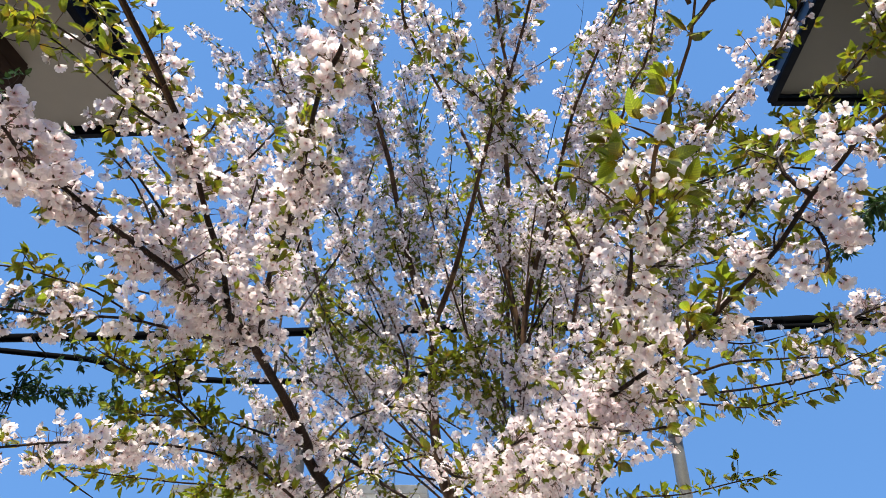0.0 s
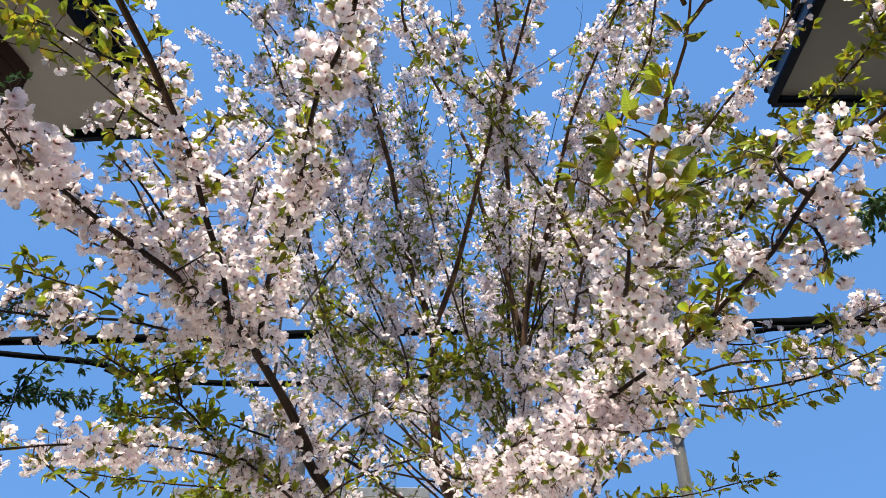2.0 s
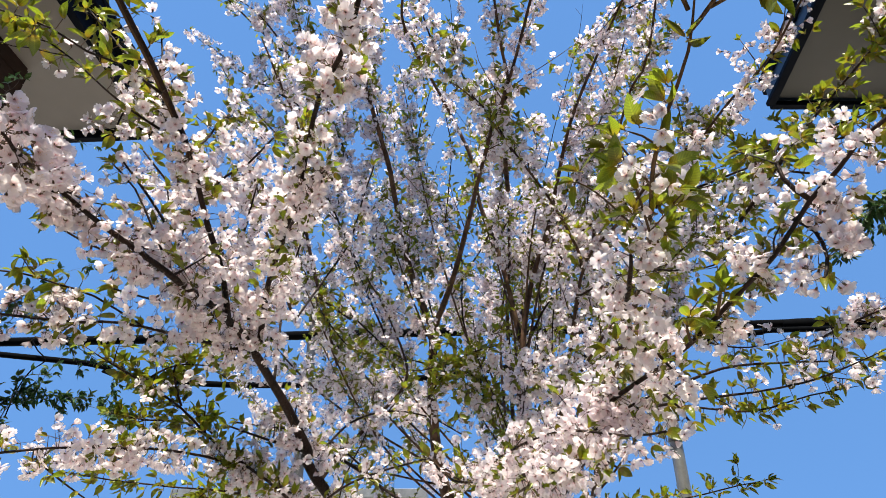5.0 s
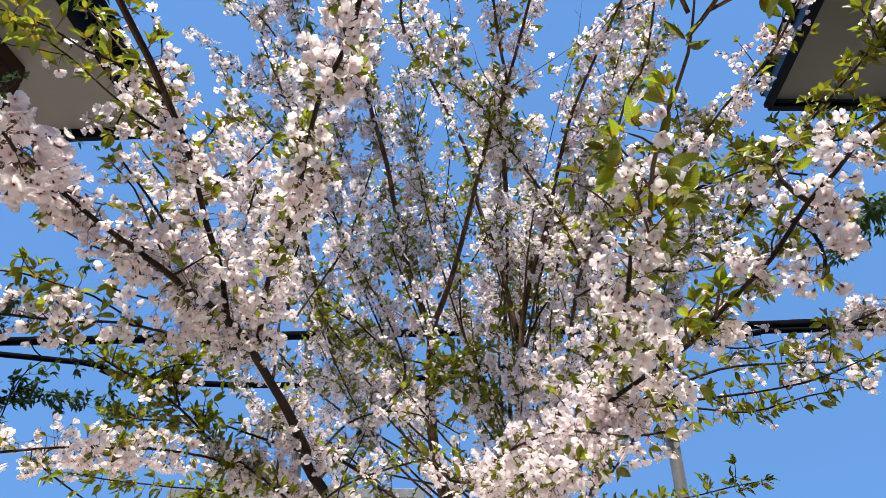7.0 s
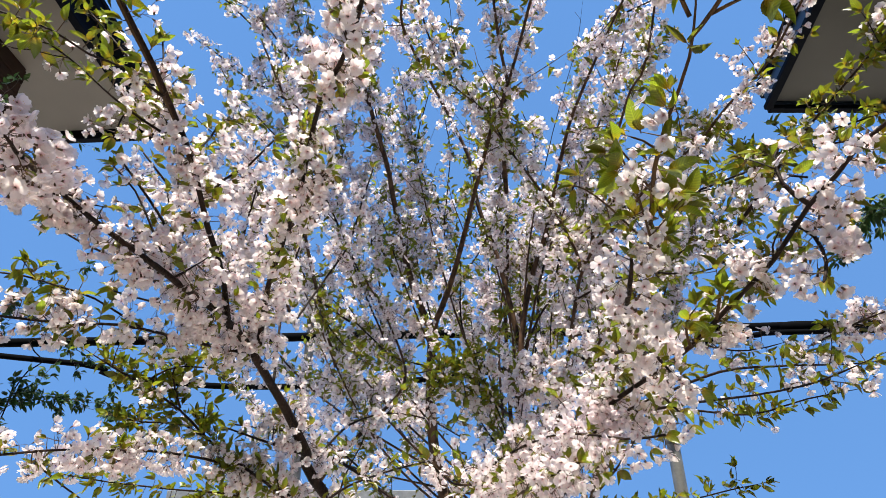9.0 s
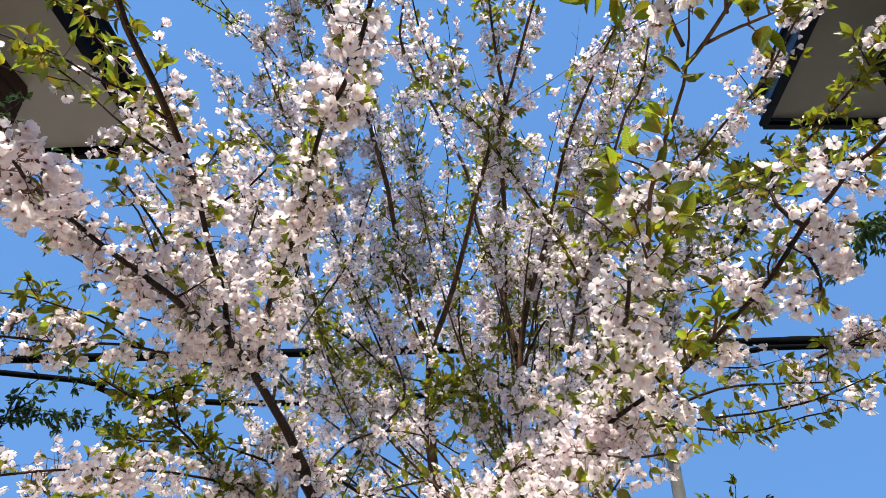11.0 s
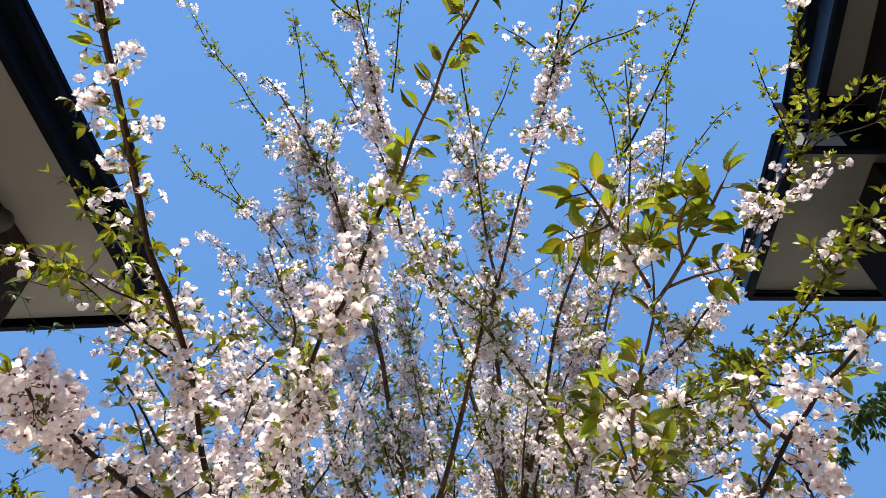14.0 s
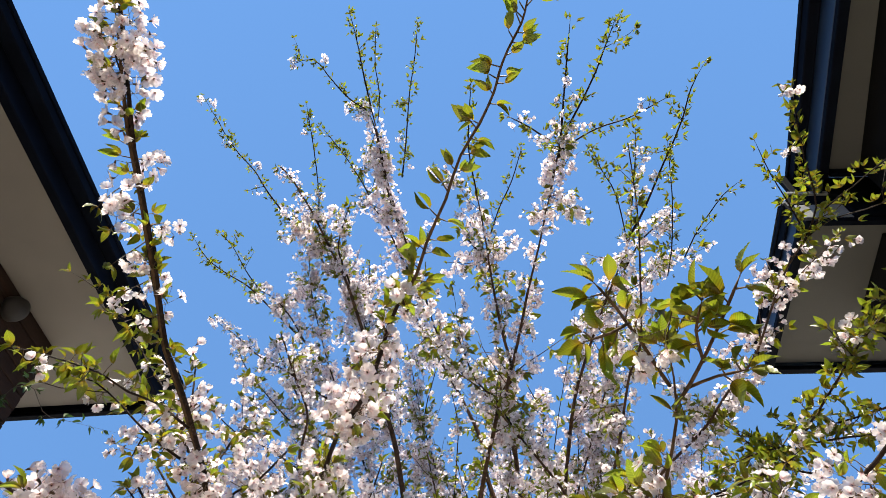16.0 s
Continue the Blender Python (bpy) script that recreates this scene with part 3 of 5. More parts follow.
def limb(kind, r0, r1, bloom, leafy, twigs, *points, owner=None, bare=0.0):
    """One limb with its twigs, blossom and leaves. Radii in mm at both ends; bloom and leaf clusters and twigs a metre."""
    COUNT["limb"] += 1
    rng = np.random.default_rng(100 + COUNT["limb"])
    owner = owner or cherry
    line = smooth_line(points, 0.05)
    if kind == "twig":
        r0, r1 = r0 * 1.3, r1 * 1.3
    far, dark = kind in ("far", "twig"), kind == "dark"
    line = line + np.cumsum(rng.normal(0, 0.0012, line.shape), axis=0) * 0.5
    s = np.linspace(0, 1, len(line))
    radii = (r0 + (r1 - r0) * s**0.8) / 1000 * (1 if kind in ("near", "far") else np.clip((1 - s) / 0.12, 0.3, 1))
    length = np.linalg.norm(np.diff(line, axis=0), axis=1).sum()
    pieces = [tube(line, radii, 10 if r0 > 9 else 7, rng, 0.05)]
    reach = {"far": (0.12, 0.42), "near": (0.05, 0.14), "leafy": (0.05, 0.15), "big": (0.04, 0.1), "broad": (0.04, 0.1), "spurred": (0.03, 0.06), "twig": (0.05, 0.18), "bare": (0.04, 0.1), "dark": (0.1, 0.35)}[kind]
    shoots = side_shoots(line, radii, int(twigs * length * (1 - bare) + 0.5), bare, *reach, 0.0 if dark else 0.35, rng)
    stems = [(line, radii, 1.0)] + [(np.hstack([p, np.full((5, 1), lies)]), r, 0.9) for p, r, lies in shoots]
    pieces += [tube(p, r, 5) for p, r, _ in shoots]
    v, f = joined(pieces)
    ob = mesh_object("limb", v, f, dark_bark if dark else sunlit_bark if kind == "far" and r0 >= 9 else young_bark if kind in ("spurred", "big", "broad") else bark, owner)
    flowers, fkind, leaves, lkind, stalks = [], [], [], [], []
    for path, rad, share in stems:
        seg = np.linalg.norm(np.diff(path[:, :3], axis=0), axis=1)
        run = np.concatenate([[0], np.cumsum(seg)])
        spans = bloom if isinstance(bloom, tuple) else ((bloom, bare, 1.0),)
        if share < 1.0:
            lies = path[-1, 3]
            path = path[:, :3]
            spans = [(rate, 0.0, 1.0) for rate, a, b in spans if a <= lies <= b][:1]
        for what, rate, a, b in [("f", *q) for q in spans] + [("l", 0.0 if kind in ("spurred", "broad") else leafy, bare if share == 1.0 else 0.0, 1.0)]:
            count = rng.poisson(rate * share * run[-1] * (b - a) * (((2.7 if kind == "twig" else 1.15) if what == "l" else 1.3) if far else 2.0 if what == "f" else 2.2))
            for _ in range(count):
                at = rng.uniform(a, b) * run[-1]
                i = min(np.searchsorted(run, at, side="right") - 1, len(seg) - 1)
                u = (at - run[i]) / (seg[i] + 1e-9)
                p, r = path[i] + (path[i + 1] - path[i]) * u, rad[i]
                if r > 0.02 and rng.random() < 0.75:
                    continue
                t = unit(path[i + 1] - path[i])
                out = unit(np.cross(t, rng.standard_normal(3)))
                # on thick limbs, most clusters are turned away from the camera
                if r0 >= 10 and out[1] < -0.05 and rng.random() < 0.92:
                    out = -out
                spur = p + out * (r + rng.uniform(0.003, 0.032))
                if not far:
                    stalks.append((p, spur, 0.0013))
                if what == "f":
                    for _ in range(rng.integers(3, 6)):
                        d = unit(out * 0.7 + rng.standard_normal(3) * 0.6 + (0, 0, -0.25))
                        # blossom on the thickest limbs also points away from the camera
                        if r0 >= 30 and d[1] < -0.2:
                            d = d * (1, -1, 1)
                        reach_out = rng.uniform(0.02, 0.048)
                        place = spur + d * reach_out
                        face = unit(d + rng.standard_normal(3) * 0.6 + (0, 0, -0.15))
                        close = far and close_stretch(place)
                        size = rng.uniform(0.0165, 0.0215) if close else rng.uniform(0.0195, 0.0255) if far else rng.uniform(0.016, 0.021)
                        m = basis(face, rng.standard_normal(3), size, 2)
                        flowers.append(np.hstack([m, place[:, None]]))
                        fkind.append(rng.integers(5, 11) if close else rng.integers(0, 5) if far else rng.integers(0, 6) + (6 if place[1] > 1.3 else 0))
                        if not far:
                            stalks.append((spur, place - face * size * 0.4, 0.0006))
                else:
                    for _ in range(rng.integers(2, 5)):
                        d = unit(out * 0.6 + t * 0.5 + rng.standard_normal(3) * 0.55 + (0, 0, 0.15 if not dark else -0.1))
                        size = rng.uniform(0.034, 0.058) if dark else rng.uniform(0.018, 0.037) if kind == "twig" else rng.uniform(0.028, 0.058) if far else rng.uniform(0.036, 0.066) if kind == "broad" else rng.uniform(0.03, 0.056) if kind == "big" else rng.uniform(0.02, 0.046)
                        m = basis(d, rng.standard_normal(3) + (0, 0, 1.5), size, 1)
                        leaves.append(np.hstack([m, spur[:, None]]))
                        lkind.append(rng.integers(3, 8) if far and close_stretch(spur) else rng.integers(0, 3) if far or dark else rng.integers(0, 5) + (5 if spur[1] > 1.5 else 0))
    if kind in ("spurred", "broad"):
        # short spurs in two ranks across the camera's view, each with a fan of two to four leaves
        for k in range(int(leafy * length * (1 - bare))):
            i = min(int((bare + (1 - bare) * (k + rng.uniform(0.2, 0.8)) / (leafy * length * (1 - bare))) * (len(line) - 1)), len(line) - 2)
            p, t = line[i] + (line[i + 1] - line[i]) * rng.random(), unit(line[i + 1] - line[i])
            out = unit(np.cross(t, (0, 0.55, 0.83)) * (-1) ** k + t * 0.45 + rng.normal(0, 0.22, 3))
            spur = p + out * rng.uniform(0.008, 0.024)
            stalks.append((p, spur, 0.0021))
            for j in range(rng.integers(2, 5)):
                d = unit(out + t * rng.uniform(-0.35, 0.9) + rng.normal(0, 0.3, 3) - (0, 0, 0.35 if kind == "broad" else 0))
                leaves.append(np.hstack([basis(d, rng.standard_normal(3) * 0.7 + (0, 0, 1.5), rng.uniform(0.032, 0.060) if kind == "broad" else rng.uniform(0.026, 0.048), 1), spur[:, None]]))
                lkind.append(rng.integers(0, 5))
    for path, _, _ in stems if leafy > 2 else ():
        tip, t = path[-1, :3], unit(path[-1, :3] - path[-2, :3])
        for _ in range(rng.integers(3, 6)):
            d = unit(t + rng.standard_normal(3) * 0.5)
            size = rng.uniform(0.014, 0.03) if far else rng.uniform(0.026, 0.05) * (1.15 if kind == "broad" else 1.1 if kind == "big" else 1)
            leaves.append(np.hstack([basis(d, rng.standard_normal(3) + (0, 0, 1.5), size, 1), tip[:, None]]))
            lkind.append(rng.integers(3, 8) if far and close_stretch(tip) else rng.integers(0, 3) if far or dark else rng.integers(0, 5) + (5 if tip[1] > 1.5 else 0))
    single = kind in ("near", "leafy", "big", "broad", "spurred")
    for frames, kinds, key, meshes, templates, mats in ((flowers, fkind, "blossom", BLOSSOM_MESHES, FLOWER_PLAIN + FLOWER_FINE if far else FLOWER_FINE + FLOWER_MIDDLE, (petal_mass, stalk, anther)),
                                                        (leaves, lkind, "leaf", LEAF_MESHES, LEAF_PLAIN + LEAF_MIDDLE if far or dark else LEAF_FINE + LEAF_MIDDLE, (shaded_leaf if dark else leaf_mass, stalk))):
        keep = []
        for i, m in enumerate(frames):
            if single and COUNT[key] < MAX_SINGLE and near_stretch(m[:, 3]):
                one = new(key, meshes[kinds[i]])
                one.parent = ob
                one.matrix_local = Matrix([list(row) for row in m] + [[0, 0, 0, 1]])
                COUNT[key] += 1
            else:
                keep.append(i)
        scatter("blossoms" if key == "blossom" else "leaves", templates, mats, [kinds[i] for i in keep], [frames[i] for i in keep], ob,
                "masses of pale pink five-petalled blossom" if key == "blossom" else ("dark green leaves" if dark else "fresh yellow-green leaves"))
    posts = []
    for p, q, r in stalks:
        d = q - p
        m = basis(d, (0.3, 0.5, 0.8), r, 2)
        m[:, 2] = d
        posts.append(np.hstack([m, p[:, None]]))
    scatter("stalk", [STALK], (dark_bark if dark else stalk,), [0] * len(posts), posts, ob, "thin green-brown stalks and spurs")
    return line


def near_stretch(p):
    """The stretch of the plan that lies nearest to the camera."""
    return p[1] < 1.15


line = smooth_line([(0.5, 3.8, -0.1), (0.5, 3.8, 0.12), (0.49, 3.79, 0.6), (0.5, 3.76, 1.1), (0.5, 3.75, 1.6), (0.5, 3.75, 2.0)], 0.05)
v, f = tube(line, np.interp(np.linspace(0, 1, len(line)), [0, 0.1, 0.5, 1], [0.17, 0.13, 0.105, 0.075]), 18, np.random.default_rng(3), 0.03)
mesh_object("trunk", v, f, sunlit_bark, cherry, "grey-brown cherry trunk")

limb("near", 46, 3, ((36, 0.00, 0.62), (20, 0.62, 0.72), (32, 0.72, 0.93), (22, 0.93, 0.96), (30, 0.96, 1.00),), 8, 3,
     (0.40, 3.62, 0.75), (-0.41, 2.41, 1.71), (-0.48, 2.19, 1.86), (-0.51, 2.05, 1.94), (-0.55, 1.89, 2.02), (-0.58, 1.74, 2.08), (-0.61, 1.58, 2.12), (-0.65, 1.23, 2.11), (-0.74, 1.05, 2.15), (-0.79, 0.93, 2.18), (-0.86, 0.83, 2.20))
limb("near", 9.5, 4, ((34, 0.00, 0.69), (34, 0.69, 1.00),), 18, 3,
     (-0.57, 1.75, 2.09), (-0.55, 1.68, 2.14), (-0.51, 1.55, 2.21), (-0.46, 1.43, 2.25), (-0.36, 1.21, 2.33), (-0.31, 1.07, 2.36), (-0.26, 0.94, 2.39), (-0.20, 0.83, 2.38), (-0.16, 0.75, 2.41), (-0.13, 0.67, 2.45), (-0.09, 0.60, 2.50))
limb("spurred", 3.8, 2.2, 0, 48, 0,
     (-0.10, 0.62, 2.46), (-0.09, 0.60, 2.48), (-0.07, 0.57, 2.50), (-0.05, 0.52, 2.54), (-0.01, 0.45, 2.59), (0.02, 0.38, 2.64), (0.06, 0.33, 2.68), (0.09, 0.28, 2.72), (0.10, 0.25, 2.74), (0.12, 0.21, 2.77), (0.15, 0.17, 2.81), (0.16, 0.13, 2.83), (0.18, 0.08, 2.87))
limb("near", 8.5, 4.5, ((36, 0.00, 0.46), (8, 0.46, 0.80), (44, 0.80, 1.00),), 9, 2,
     (-0.61, 1.58, 2.11), (-0.61, 1.49, 2.19), (-0.61, 1.40, 2.25), (-0.62, 1.33, 2.29), (-0.63, 1.22, 2.38), (-0.64, 1.14, 2.43), (-0.65, 0.94, 2.49), (-0.68, 0.83, 2.55), (-0.69, 0.72, 2.62), (-0.70, 0.54, 2.71), (-0.71, 0.42, 2.77), (-0.71, 0.34, 2.81), (-0.70, 0.23, 2.85), (-0.69, 0.14, 2.88))
limb("leafy", 3.5, 1.5, 3, 26, 3,
     (-0.64, 1.01, 2.45), (-0.72, 0.96, 2.49), (-0.79, 0.94, 2.51), (-0.85, 0.89, 2.53), (-0.92, 0.86, 2.54), (-0.99, 0.82, 2.54), (-1.06, 0.80, 2.54))
limb("leafy", 3.5, 1.5, 3, 26, 3,
     (-0.69, 1.12, 2.44), (-0.77, 1.07, 2.48), (-0.84, 1.02, 2.53), (-0.90, 0.96, 2.56), (-0.96, 0.95, 2.57))
limb("far", 45, 26, 12, 18, 2,
     (0.46, 3.70, 1.30), (0.05, 3.74, 1.83), (-0.04, 3.70, 2.12), (-0.07, 3.63, 2.44), (-0.06, 3.51, 2.81))
limb("far", 24, 5, ((26, 0.35, 1.00),), 17, 7,
     (-0.06, 3.51, 2.81), (-0.18, 3.43, 3.08), (-0.26, 3.31, 3.35), (-0.32, 3.15, 3.63), (-0.35, 3.06, 3.76), (-0.43, 2.90, 4.00), (-0.49, 2.72, 4.14), (-0.59, 2.55, 4.38), (-0.69, 2.37, 4.59), (-0.81, 2.25, 4.79), (-0.93, 2.07, 4.95), (-1.00, 2.00, 5.04), (-1.06, 1.89, 5.08), (-1.13, 1.81, 5.11))
limb("far", 20, 3, ((22, 0.38, 1.00),), 22, 6,
     (-0.06, 3.51, 2.81), (0.06, 3.25, 3.04), (0.15, 3.00, 3.29), (0.20, 2.81, 3.44), (0.24, 2.60, 3.52), (0.29, 2.42, 3.65), (0.34, 2.26, 3.65), (0.29, 2.10, 3.83), (0.24, 1.88, 4.05), (0.20, 1.66, 4.22), (0.17, 1.55, 4.33))
limb("far", 30, 4, ((26, 0.45, 1.00),), 17, 7,
     (0.50, 3.75, 1.40), (0.50, 3.70, 2.42), (0.51, 3.61, 2.73), (0.55, 3.57, 2.98), (0.60, 3.51, 3.20), (0.70, 3.40, 3.48), (0.75, 3.25, 3.70), (0.80, 2.95, 3.94), (0.87, 2.74, 4.10), (0.98, 2.33, 4.25), (1.04, 1.98, 4.27), (1.05, 1.80, 4.27))
limb("far", 20, 6, ((26, 0.55, 1.00),), 16, 6,
     (0.45, 3.85, 1.30), (0.51, 4.33, 2.62), (0.49, 4.16, 3.14), (0.50, 3.88, 3.52), (0.47, 3.54, 3.90), (0.38, 3.23, 4.16), (0.31, 2.56, 3.87), (0.33, 2.31, 3.73))
limb("far", 15, 3, ((26, 0.49, 1.00),), 18, 5,
     (0.43, 3.21, 3.67), (0.35, 2.67, 3.74), (0.31, 2.30, 3.61), (0.36, 2.17, 3.73), (0.44, 1.94, 3.97), (0.50, 1.73, 4.10), (0.53, 1.55, 4.16), (0.55, 1.41, 4.18), (0.57, 1.31, 4.24), (0.59, 1.19, 4.24))
limb("twig", 6, 2, 2, 20, 3,
     (0.58, 1.28, 4.23), (0.59, 1.07, 4.33), (0.60, 0.85, 4.42), (0.61, 0.67, 4.50))
limb("twig", 4, 2, 2, 20, 1,
     (0.58, 1.25, 4.25), (0.74, 1.13, 4.24), (0.89, 1.06, 4.22), (1.06, 0.95, 4.21))
limb("twig", 4, 2, 3, 20, 1,
     (0.53, 1.21, 4.28), (0.42, 1.14, 4.30), (0.30, 1.09, 4.34))
limb("far", 20, 4, ((24, 0.44, 1.00),), 17, 7,
     (0.51, 3.65, 2.78), (0.44, 3.61, 3.16), (0.37, 3.58, 3.46), (0.26, 3.52, 3.78), (0.22, 3.44, 4.07), (0.07, 3.32, 4.39), (-0.06, 3.16, 4.56), (-0.26, 2.76, 4.71), (-0.24, 2.48, 4.83), (-0.32, 2.21, 4.96), (-0.40, 1.93, 5.08), (-0.45, 1.67, 5.22), (-0.49, 1.49, 5.30))
limb("twig", 5, 2, 4, 24, 3,
     (-0.30, 1.93, 5.15), (-0.27, 1.73, 5.26), (-0.23, 1.41, 5.36), (-0.19, 1.19, 5.45), (-0.16, 0.97, 5.52))
limb("twig", 5, 2, 4, 24, 3,
     (-0.49, 1.50, 5.29), (-0.63, 1.41, 5.31), (-0.76, 1.26, 5.35), (-0.84, 1.16, 5.37), (-0.98, 1.18, 5.33))
limb("twig", 7, 2, 3, 24, 4,
     (-0.86, 2.52, 4.82), (-0.95, 2.43, 5.00), (-1.13, 2.32, 5.16), (-1.32, 2.15, 5.33), (-1.43, 2.05, 5.47), (-1.56, 1.97, 5.59), (-1.67, 1.88, 5.71), (-1.74, 1.77, 5.79), (-1.84, 1.61, 5.88))
limb("twig", 6, 2, ((5, 0.00, 0.50),), 24, 4,
     (-0.98, 2.78, 4.40), (-1.23, 2.64, 4.59), (-1.40, 2.56, 4.73), (-1.58, 2.51, 4.83), (-1.72, 2.43, 4.90), (-1.83, 2.29, 5.01))
limb("twig", 6, 2, 16, 12, 4,
     (-0.79, 2.90, 4.01), (-1.03, 2.85, 4.16), (-1.27, 2.79, 4.28), (-1.44, 2.73, 4.41), (-1.63, 2.67, 4.52))
limb("far", 9, 4, ((24, 0.48, 1.00),), 16, 8,
     (0.55, 3.67, 2.71), (0.64, 3.54, 3.13), (0.74, 3.43, 3.42), (0.85, 3.26, 3.66), (0.94, 3.09, 3.86), (1.02, 2.79, 4.02), (1.05, 2.53, 4.13), (1.06, 2.28, 4.22))
limb("far", 15, 3, ((24, 0.00, 0.4), (36, 0.4, 1.00),), 15, 6,
     (0.55, 3.70, 1.50), (0.61, 3.18, 2.12), (0.66, 2.99, 2.42), (0.67, 2.82, 2.60), (0.70, 2.67, 2.79), (0.74, 2.56, 2.87), (0.82, 2.45, 2.93), (0.94, 2.21, 3.03), (1.03, 2.08, 3.07), (1.08, 1.92, 3.07), (1.12, 1.72, 3.09), (1.17, 1.52, 3.10), (1.21, 1.22, 3.19), (1.24, 1.06, 3.21))
limb("far", 9, 3, 12, 26, 4,
     (0.70, 2.66, 2.82), (0.69, 2.62, 2.89), (0.59, 2.51, 3.04), (0.47, 2.39, 3.16), (0.35, 2.28, 3.26), (0.23, 2.16, 3.35), (0.14, 2.06, 3.40), (0.04, 2.01, 3.45))
limb("far", 9, 3, 10, 18, 4,
     (0.74, 2.56, 2.87), (0.79, 2.51, 3.13), (0.86, 2.33, 3.35), (0.92, 2.14, 3.54), (0.98, 2.02, 3.64), (0.99, 1.56, 4.07), (0.97, 1.30, 4.36))
limb("twig", 3, 1.5, 2, 34, 1.5,
     (1.24, 1.06, 3.21), (1.26, 0.94, 3.25), (1.21, 0.80, 3.34), (1.18, 0.69, 3.41), (1.16, 0.59, 3.47))
limb("twig", 2.2, 1.2, 0.6, 34, 1.5,
     (1.25, 1.04, 3.22), (1.20, 0.96, 3.32), (1.15, 0.89, 3.39), (1.10, 0.80, 3.47))
limb("twig", 2.6, 1.3, 1.5, 18, 2,
     (1.24, 1.07, 3.21), (1.27, 0.92, 3.22), (1.30, 0.82, 3.19), (1.35, 0.74, 3.19), (1.40, 0.67, 3.19))
limb("twig", 2.6, 1.3, 0.3, 18, 2,
     (1.25, 1.05, 3.22), (1.28, 0.95, 3.19), (1.33, 0.87, 3.13), (1.40, 0.80, 3.11))
limb("leafy", 7, 2, 3, 40, 4,
     (1.09, 1.96, 2.60), (1.16, 1.72, 2.71), (1.14, 1.44, 2.71), (1.13, 1.30, 2.70), (1.14, 1.20, 2.71), (1.15, 1.09, 2.72), (1.21, 0.85, 2.79))
limb("bare", 3, 1, 0, 1, 1,
     (0.58, 2.70, 3.48), (0.63, 2.54, 3.67), (0.68, 2.37, 3.84), (0.72, 2.22, 3.97), (0.73, 2.05, 4.11))
limb("near", 12, 4, 18, 16, 3,
     (0.50, 3.60, 1.15), (0.27, 2.68, 1.70), (0.38, 2.04, 1.84), (0.46, 1.64, 1.90), (0.54, 1.44, 1.94), (0.59, 1.33, 1.97), (0.66, 1.17, 2.04), (0.69, 1.08, 2.07), (0.74, 0.99, 2.15), (0.78, 0.94, 2.19), (0.79, 0.88, 2.21), (0.82, 0.84, 2.23), (0.85, 0.77, 2.26))
limb("leafy", 6, 2, 4, 24, 3,
     (0.74, 0.99, 2.15), (0.70, 0.99, 2.20), (0.71, 1.00, 2.28), (0.75, 1.00, 2.33))
limb("big", 6, 3.2, 6, 8, 3,
     (0.52, 3.50, 1.00), (0.49, 2.19, 1.66), (0.49, 2.03, 1.74), (0.48, 1.73, 1.93), (0.45, 1.45, 1.99), (0.39, 1.13, 2.02), (0.38, 0.97, 2.04), (0.33, 0.76, 2.07), (0.34, 0.70, 2.12), (0.36, 0.63, 2.18), (0.36, 0.58, 2.23), (0.34, 0.51, 2.25), (0.34, 0.44, 2.26))
limb("broad", 3.6, 2.2, 0, 50, 0,
     (0.36, 0.59, 2.22), (0.33, 0.55, 2.25), (0.29, 0.50, 2.28), (0.25, 0.45, 2.29), (0.23, 0.44, 2.31), bare=0.3)
limb("broad", 3.6, 2.2, 0, 44, 0,
     (0.36, 0.61, 2.19), (0.38, 0.56, 2.20), (0.40, 0.50, 2.22), (0.41, 0.42, 2.23), (0.43, 0.38, 2.26), bare=0.45)
limb("near", 6, 3, 48, 11, 2,
     (0.37, 1.10, 1.96), (0.35, 0.99, 1.98), (0.34, 0.94, 2.00))
limb("leafy", 6, 2, 5, 32, 4,
     (0.68, 1.59, 2.51), (0.74, 1.55, 2.53), (0.88, 1.46, 2.55), (0.96, 1.40, 2.56), (1.03, 1.33, 2.58))
limb("far", 9, 3, 14, 16, 5,
     (0.72, 2.99, 2.39), (0.96, 2.92, 2.71), (1.21, 2.82, 2.97), (1.39, 2.67, 3.09), (1.55, 2.51, 3.20), (1.67, 2.35, 3.30))
limb("far", 9, 3, 14, 16, 5,
     (0.87, 2.67, 2.55), (1.13, 2.56, 2.83), (1.35, 2.38, 2.95), (1.46, 2.28, 3.01))
limb("leafy", 6, 2, 10, 26, 3,
     (0.55, 2.08, 1.98), (0.68, 1.94, 1.96), (0.79, 1.84, 1.96), (0.91, 1.72, 1.95), (1.01, 1.61, 1.95), (1.06, 1.51, 1.96), (1.12, 1.39, 1.98))
limb("leafy", 6, 2, 5, 30, 3,
     (0.76, 2.10, 2.04), (0.95, 1.95, 2.09), (1.11, 1.81, 2.07), (1.21, 1.70, 2.04), (1.27, 1.59, 2.02))
limb("leafy", 4, 2, 2, 26, 1,
     (0.88, 2.07, 1.99), (1.02, 1.96, 1.95), (1.14, 1.82, 1.97), (1.26, 1.74, 1.98))
limb("near", 5, 2, 24, 10, 3,
     (1.22, 1.84, 2.15), (1.24, 1.70, 2.15), (1.24, 1.57, 2.14), (1.29, 1.52, 2.15))
limb("leafy", 3.5, 2, 0, 32, 3,
     (0.57, 2.53, 1.70), (0.75, 2.43, 1.72), (0.88, 2.33, 1.72), (0.99, 2.23, 1.74), (1.10, 2.12, 1.76))
